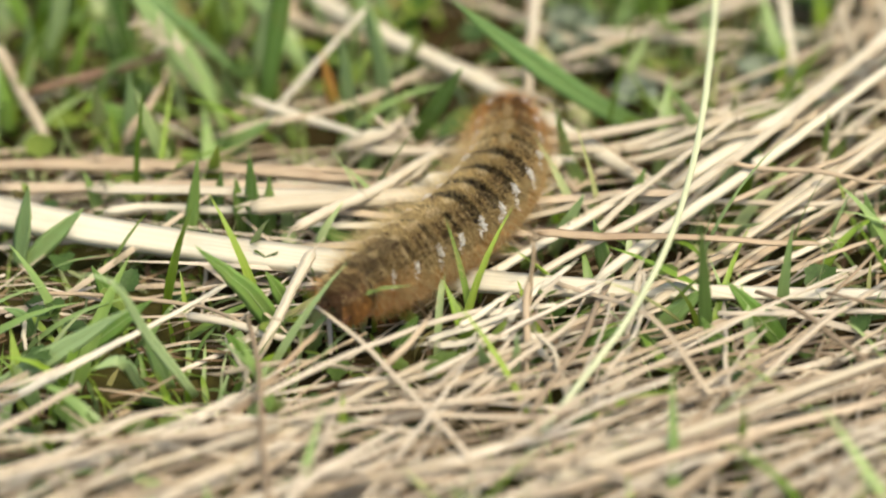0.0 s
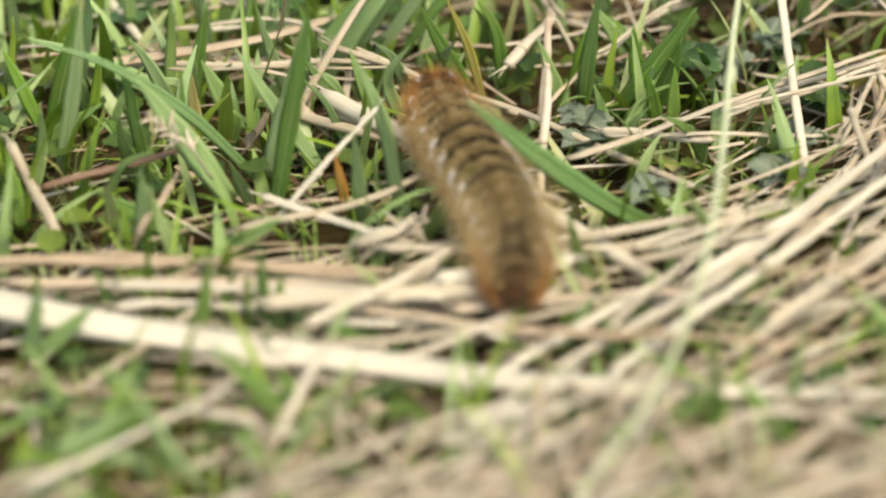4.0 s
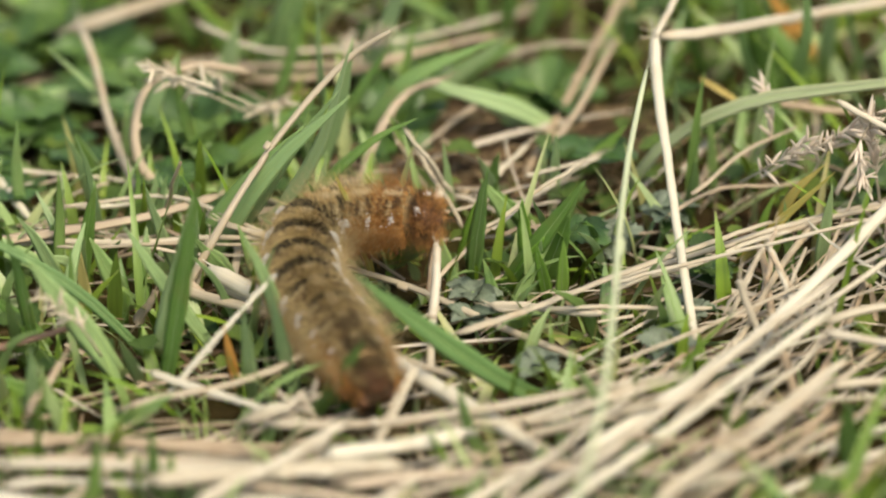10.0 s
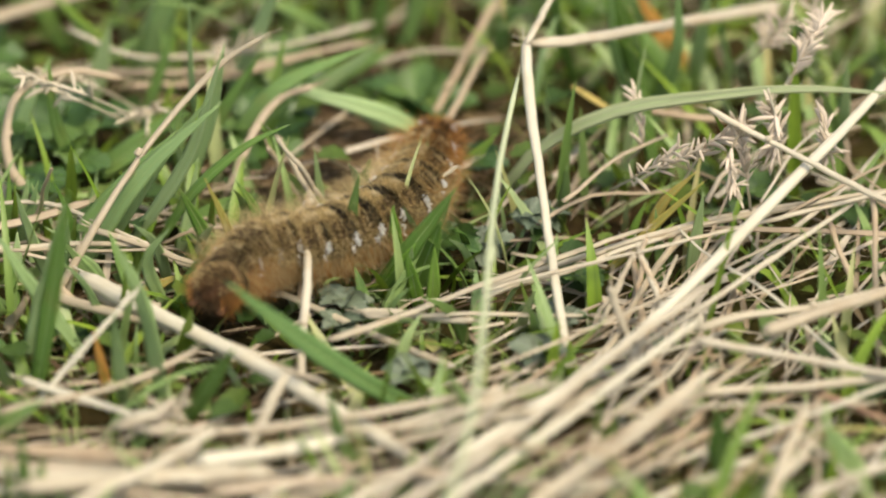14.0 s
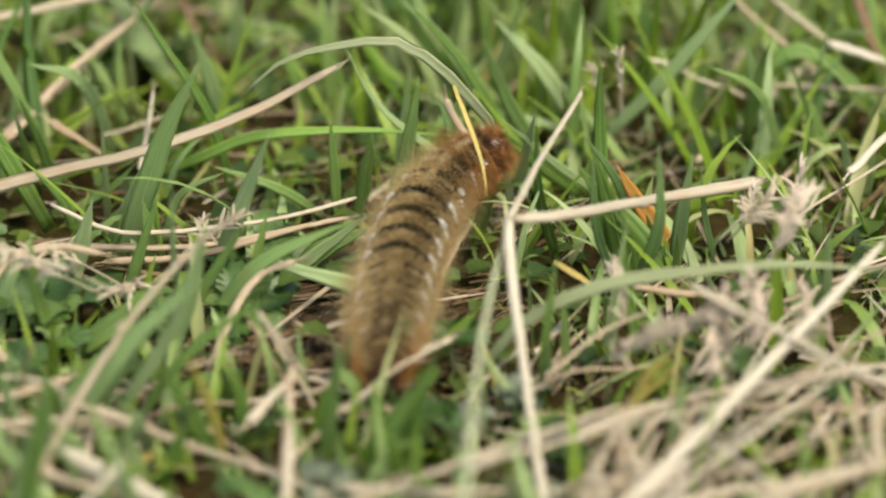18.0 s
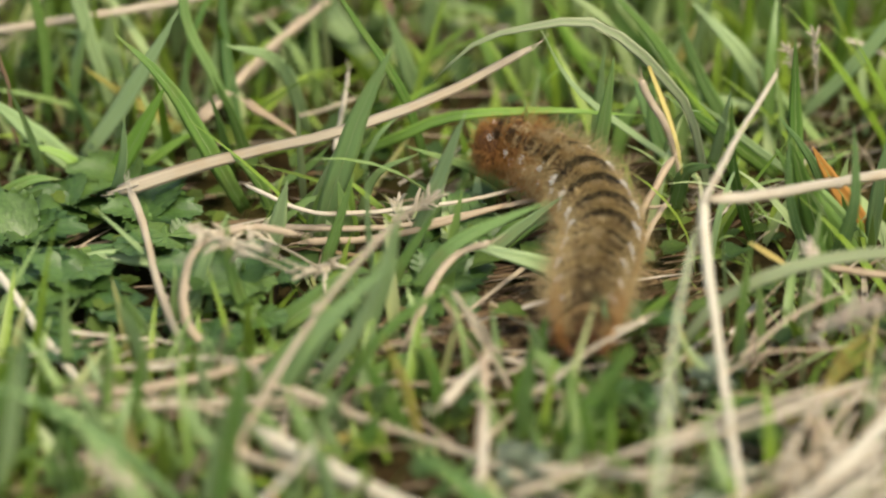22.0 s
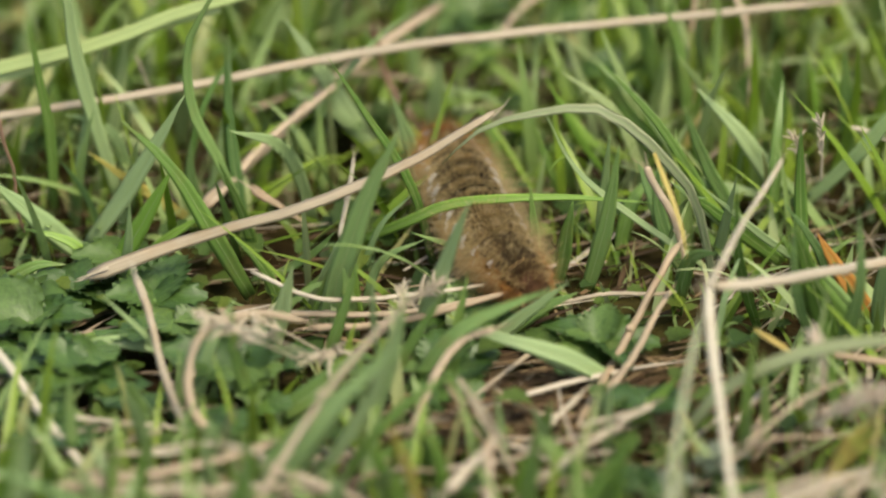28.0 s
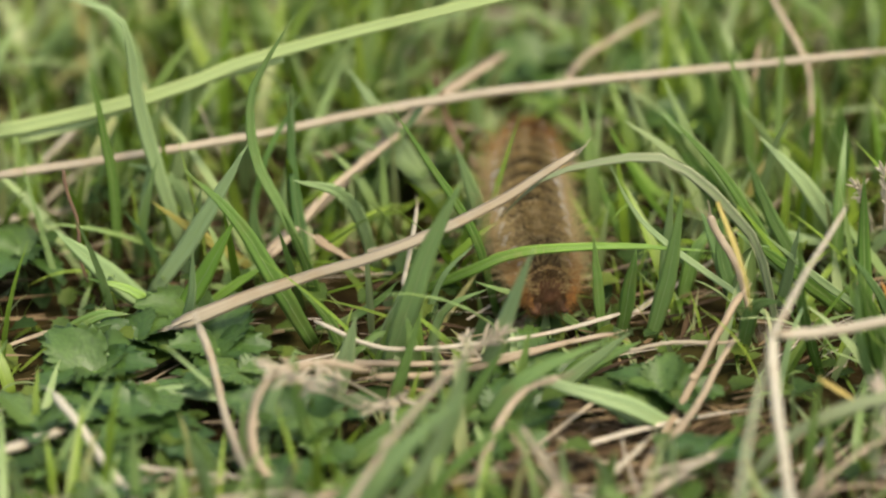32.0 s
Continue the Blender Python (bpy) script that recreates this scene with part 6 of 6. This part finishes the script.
def motions():
    # Seconds, then six points of the body's middle line, tail to head: x, y, z in millimetres.
    spine = []

    def body(t, *c):
        spine.append((t, c))

    body(0.0, -62.9, -131.7, 15.5, -54.8, -122.9, 15.5, -46.6, -113.7, 15.5, -39.1, -103.0, 15.5, -33.6, -89.2, 15.5, -33.4, -71.4, 15.5)
    body(0.5, -56.6, -126.2, 15.5, -50.1, -116.7, 15.5, -43.4, -107.4, 15.5, -37.3, -97.2, 15.5, -33.7, -83.3, 15.5, -33.0, -67.5, 15.5)
    body(1.0, -50.9, -126.4, 15.5, -45.2, -116.2, 15.5, -40.2, -104.9, 15.5, -36.1, -92.4, 15.5, -33.8, -78.1, 15.5, -34.3, -62.8, 15.5)
    body(1.5, -45.1, -117.5, 15.5, -41.7, -106.8, 15.5, -38.2, -95.9, 15.5, -35.5, -84.2, 15.5, -33.9, -71.6, 15.5, -33.3, -58.4, 15.5)
    body(2.0, -38.4, -117.2, 15.5, -37.2, -103.8, 15.5, -36.2, -90.0, 15.5, -35.9, -76.0, 15.5, -36.2, -61.6, 15.5, -36.4, -46.9, 15.5)
    body(2.5, -35.3, -109.7, 15.5, -35.4, -97.1, 15.5, -35.0, -84.4, 15.5, -35.0, -71.5, 15.5, -35.5, -58.6, 15.5, -36.7, -45.6, 15.5)
    body(3.0, -35.3, -109.0, 15.5, -35.5, -94.8, 15.5, -35.8, -80.5, 15.5, -38.1, -66.6, 15.5, -41.8, -53.5, 15.5, -46.7, -42.1, 15.5)
    body(3.5, -32.4, -97.7, 15.5, -33.5, -83.8, 15.5, -35.4, -69.9, 15.5, -38.8, -56.8, 15.5, -43.6, -45.3, 15.5, -50.6, -41.0, 15.6)
    body(4.0, -34.0, -97.5, 15.5, -34.5, -82.8, 15.6, -37.8, -69.1, 15.7, -42.6, -56.5, 15.8, -47.6, -44.2, 16.0, -50.7, -30.8, 16.2)
    body(4.5, -33.3, -97.7, 15.5, -34.4, -83.8, 15.7, -37.7, -71.2, 16.1, -42.3, -59.5, 16.6, -47.5, -48.5, 17.2, -52.3, -37.0, 17.9)
    body(6.5, -32.4, -89.9, 13.5, -37.8, -72.1, 14.0, -46.1, -57.9, 14.8, -53.0, -41.8, 15.9, -51.8, -24.2, 17.2, -41.2, -26.9, 18.6)
    body(7.0, -31.6, -88.1, 13.5, -38.8, -72.7, 14.2, -46.7, -58.8, 15.4, -52.1, -42.3, 16.9, -50.8, -25.3, 18.8, -41.0, -27.3, 20.9)
    body(7.5, -31.2, -85.8, 13.5, -39.9, -71.1, 14.3, -48.3, -56.4, 15.8, -52.5, -37.9, 17.8, -47.3, -22.3, 20.1, -35.6, -34.2, 22.8)
    body(8.0, -31.0, -84.7, 13.5, -39.4, -69.8, 14.5, -47.6, -55.4, 16.2, -52.5, -38.0, 18.5, -48.8, -22.2, 21.1, -37.0, -36.1, 24.2)
    body(8.5, -31.7, -82.7, 13.5, -40.0, -67.5, 14.5, -47.6, -52.0, 16.4, -52.7, -34.6, 18.8, -47.7, -22.4, 21.6, -36.0, -37.9, 24.9)
    body(9.0, -35.6, -80.6, 13.5, -41.0, -63.5, 14.5, -47.9, -48.8, 16.3, -52.8, -33.0, 18.6, -46.6, -22.2, 21.4, -35.0, -33.1, 24.5)
    body(9.5, -38.3, -76.0, 13.5, -44.5, -58.9, 14.3, -50.7, -42.4, 15.7, -52.6, -25.5, 17.5, -41.8, -22.8, 19.7, -29.8, -30.2, 22.2)
    body(10.0, -40.1, -68.1, 13.5, -47.3, -51.3, 14.0, -54.4, -35.0, 14.8, -52.7, -18.4, 15.9, -41.2, -15.9, 17.2, -29.2, -19.4, 18.7)
    body(10.5, -42.9, -64.6, 13.5, -48.8, -47.7, 13.7, -52.7, -29.4, 14.1, -48.6, -13.3, 14.6, -37.8, -8.3, 15.2, -26.8, -5.2, 15.9)
    body(11.0, -48.0, -54.9, 13.5, -50.4, -36.6, 13.6, -48.8, -19.6, 13.7, -40.3, -10.4, 13.9, -30.0, -7.4, 14.1, -19.5, -8.5, 14.4)
    body(11.5, -49.9, -55.7, 13.5, -51.4, -35.0, 13.5, -47.4, -17.1, 13.6, -36.7, -11.3, 13.6, -25.2, -8.6, 13.6, -14.0, -3.0, 13.7)
    body(12.0, -50.8, -52.3, 13.5, -50.1, -31.0, 13.5, -43.0, -14.9, 13.5, -31.7, -7.1, 13.5, -19.4, -4.7, 13.5, -7.1, -1.4, 13.5)
    body(12.5, -53.8, -48.5, 13.5, -49.6, -28.0, 13.5, -39.8, -14.6, 13.5, -28.2, -6.2, 13.5, -15.8, -1.2, 13.5, -3.2, 1.9, 13.5)
    body(13.0, -54.1, -46.5, 13.5, -48.3, -27.6, 13.5, -37.8, -16.5, 13.5, -26.5, -7.5, 13.5, -14.7, -0.9, 13.5, -3.6, 8.7, 13.5)
    body(13.5, -52.5, -40.9, 13.5, -44.9, -24.6, 13.5, -33.7, -17.8, 13.6, -22.5, -9.9, 13.7, -11.9, 0.7, 13.8, -3.3, 16.4, 13.9)
    body(15.5, -39.7, -23.8, 13.5, -30.8, -14.0, 13.7, -20.3, -11.1, 14.0, -12.0, 0.4, 14.5, -7.1, 17.1, 15.0, -4.7, 36.1, 15.7)
    body(16.0, -35.9, -26.8, 13.5, -26.8, -12.1, 14.0, -17.8, 1.7, 15.0, -10.4, 15.3, 16.5, -6.3, 33.4, 18.0, -3.6, 52.7, 19.5)
    body(16.5, -30.6, -20.5, 13.5, -23.1, -8.2, 14.3, -16.3, 4.5, 15.7, -11.6, 19.3, 17.5, -7.9, 35.0, 19.7, -4.7, 50.9, 22.2)
    body(17.0, -22.1, -18.1, 13.5, -16.0, -2.4, 14.5, -10.8, 13.3, 16.2, -6.9, 29.7, 18.5, -3.9, 46.3, 21.2, -0.4, 62.4, 24.3)
    body(17.5, -18.8, -13.0, 13.5, -15.0, 3.5, 14.5, -11.6, 19.4, 16.3, -8.2, 34.8, 18.6, -3.6, 48.7, 21.4, 2.5, 60.1, 24.6)
    body(18.0, -11.3, -0.4, 13.5, -9.9, 17.5, 14.5, -7.7, 34.2, 16.4, -3.7, 49.2, 18.8, 3.2, 60.3, 21.7, 12.2, 65.4, 25.0)
    body(18.5, -9.5, -0.5, 13.5, -9.1, 18.9, 14.7, -5.4, 36.0, 16.8, 0.9, 50.1, 19.5, 8.8, 61.3, 22.7, 16.5, 72.2, 26.4)
    body(19.0, -10.0, -1.4, 13.5, -9.2, 18.1, 14.7, -5.2, 35.2, 16.9, 0.6, 50.0, 19.7, 8.8, 60.6, 23.0, 17.7, 68.9, 26.8)
    body(19.5, -9.4, 4.8, 13.5, -9.6, 22.4, 14.6, -6.0, 37.7, 16.6, -0.7, 50.5, 19.3, 3.8, 62.2, 22.4, 6.4, 72.2, 25.9)
    body(20.0, -10.2, 5.6, 13.5, -8.5, 24.3, 14.5, -4.8, 41.0, 16.3, 0.1, 56.1, 18.7, -10.5, 69.5, 21.0, -22.5, 63.5, 24.0)
    body(20.5, -9.6, 5.4, 13.5, -7.0, 23.9, 14.4, -3.2, 41.0, 15.9, -2.0, 58.0, 18.0, -9.5, 68.2, 20.4, -20.5, 64.3, 23.2)
    body(21.0, -9.8, 4.2, 13.5, -7.3, 23.0, 14.2, -3.9, 40.7, 15.5, -7.6, 57.4, 17.1, -17.4, 63.9, 19.0, -28.5, 59.4, 21.2)
    body(21.5, -9.4, 5.3, 13.5, -8.4, 24.1, 14.1, -6.9, 42.1, 15.2, -11.5, 58.1, 16.5, -20.7, 66.6, 18.2, -31.5, 63.2, 20.0)
    body(22.0, -9.9, 4.9, 13.5, -9.0, 23.6, 14.1, -6.5, 41.3, 15.3, -11.7, 56.6, 16.8, -20.9, 66.3, 17.8, -31.2, 68.8, 18.6)
    body(22.5, -9.6, 7.7, 13.5, -8.5, 27.1, 14.3, -7.6, 45.7, 15.7, -12.8, 61.8, 17.5, -22.9, 70.7, 17.6, -32.7, 68.3, 14.0)
    body(23.0, -8.6, 10.1, 13.5, -8.2, 29.3, 14.3, -9.4, 47.8, 15.6, -15.4, 62.8, 17.4, -25.8, 66.4, 17.1, -35.0, 65.1, 10.9)
    body(23.5, -8.3, 11.7, 13.5, -8.9, 30.2, 14.0, -10.6, 48.1, 15.0, -16.4, 62.9, 16.2, -26.0, 70.3, 15.7, -34.6, 69.6, 9.4)
    body(24.0, -7.9, 15.9, 13.5, -8.7, 34.5, 13.7, -10.8, 52.2, 14.2, -17.0, 66.5, 14.8, -26.7, 72.1, 14.6, -35.6, 68.8, 12.2)
    body(24.5, -8.4, 26.8, 13.5, -9.0, 43.3, 13.6, -12.8, 57.3, 13.7, -20.8, 65.0, 13.8, -29.4, 70.2, 13.9, -36.9, 80.0, 14.1)
    body(26.5, -5.7, 28.6, 13.5, -11.4, 38.9, 13.5, -17.1, 49.5, 13.5, -22.7, 60.5, 13.5, -27.9, 72.6, 13.5, -33.7, 83.7, 13.6)
    body(27.0, -13.9, 39.8, 13.5, -19.2, 49.9, 13.5, -25.0, 59.0, 13.5, -30.5, 69.1, 13.5, -35.0, 81.0, 13.5, -39.0, 93.8, 13.5)
    body(27.5, -16.0, 41.8, 13.5, -20.5, 53.5, 13.5, -25.4, 64.9, 13.5, -30.6, 76.2, 13.5, -34.6, 89.2, 13.5, -39.2, 101.9, 13.5)
    body(28.0, -22.2, 56.0, 13.5, -27.1, 64.8, 13.5, -31.1, 75.7, 13.5, -34.8, 87.2, 13.5, -37.8, 99.7, 13.5, -41.3, 111.9, 13.5)
    body(28.5, -25.9, 49.4, 13.5, -28.6, 62.1, 13.5, -31.6, 75.0, 13.5, -34.6, 88.1, 13.5, -37.4, 101.5, 13.5, -40.6, 114.8, 13.5)
    body(29.0, -27.4, 54.0, 13.5, -29.8, 65.8, 13.5, -32.0, 77.7, 13.5, -34.1, 89.9, 13.5, -36.1, 102.3, 13.5, -38.2, 114.8, 13.5)
    body(29.5, -28.5, 56.6, 13.5, -30.7, 69.0, 13.5, -33.0, 81.5, 13.5, -35.0, 94.4, 13.5, -36.3, 107.8, 13.5, -37.0, 121.4, 13.5)
    body(30.0, -29.3, 51.5, 13.5, -31.4, 65.6, 13.5, -33.5, 80.0, 13.5, -35.4, 94.6, 13.5, -36.5, 109.7, 13.5, -36.4, 125.1, 13.5)
    body(30.5, -30.1, 56.5, 13.5, -31.9, 70.2, 13.5, -33.6, 84.2, 13.5, -35.0, 98.5, 13.5, -35.7, 113.1, 13.5, -35.6, 127.9, 13.5)
    body(31.0, -32.2, 62.6, 13.5, -33.8, 75.8, 13.5, -35.3, 89.2, 13.5, -36.3, 102.9, 13.5, -36.8, 116.9, 13.5, -36.7, 131.0, 13.5)
    body(31.5, -33.3, 68.2, 13.5, -34.6, 80.1, 13.5, -35.9, 92.1, 13.5, -36.8, 104.4, 13.5, -37.3, 116.9, 13.5, -37.4, 129.6, 13.5)
    body(32.0, -31.4, 71.5, 13.5, -33.0, 83.7, 13.5, -34.8, 95.9, 13.5, -36.3, 108.4, 13.5, -37.0, 121.2, 13.5, -36.7, 134.2, 13.5)
    # Its own point, which the lens follows, slides along the body.
    WHEN = (0, 1, 2, 3, 4, 8, 10, 13, 15.5, 17, 19, 23, 25, 27, 30, 32)
    WHERE = (0.3, 0.4, 0.6, 0.7, 0.85, 0.8, 0.65, 0.4, 0.75, 0.85, 0.85, 0.8, 0.75, 0.6, 0.5, 0.5)
    PAST = (2, 4, 8, 14, 19, 9, 2, -4, 2, 2, 0, -4, -6, -12, -26, -30)
    tracks = [[] for _ in pieces]
    way = []
    for t, c in spine:
        line, length = through_points(np.array(c).reshape(-1, 3), 60)
        tan = np.gradient(line, axis=0)
        for _ in range(6):
            tan[1:-1] = (tan[:-2] + tan[1:-1] * 2 + tan[2:]) / 4
        mid = (Vector(line[int(60 * np.interp(t, WHEN, WHERE))]) + Vector((0, np.interp(t, WHEN, PAST), 0))) * MM
        way.append((t, Matrix.Translation(mid)))
        for k in range(len(pieces)):
            s = min(60, max(0, 60 * (0.03 + 0.94 * k / (len(pieces) - 1))))
            i = int(s)
            p = line[i] + (line[min(60, i + 1)] - line[i]) * (s - i)
            x = Vector(tan[i]).normalized()
            y = Vector((0, 0, 1)).cross(x).normalized()
            z = x.cross(y)
            turn = Matrix((x, y, z)).transposed().to_4x4()
            tracks[k].append((t, Matrix.Translation(Vector(p) * MM - mid) @ turn))
    walk(crawler, way)
    for piece, rows in zip(pieces, tracks):
        walk(piece, rows)
    # The dry blade is pushed along and lifted as the caterpillar passes under it.
    foot = Vector(DRY_FOOT) * MM
    rows = [(0, 0, 0), (24.5, 0, 0), (26.5, -7.0, -2.5), (27, -6.5, 0), (27.5, -6.5, 2.2), (28, -7, 3.6), (29, -5, 4.3), (30.5, -3.5, 4.8), (32, -2.7, 5.0)]
    axis = (0.25, -0.97, 0)
    walk(dry_leaf, [(t, Matrix.Translation(foot + Vector((dx * MM, 0, 0))) @ Matrix.Rotation(radians(a), 4, axis) @ Matrix.Translation(-foot)) for t, dx, a in rows])


motions()
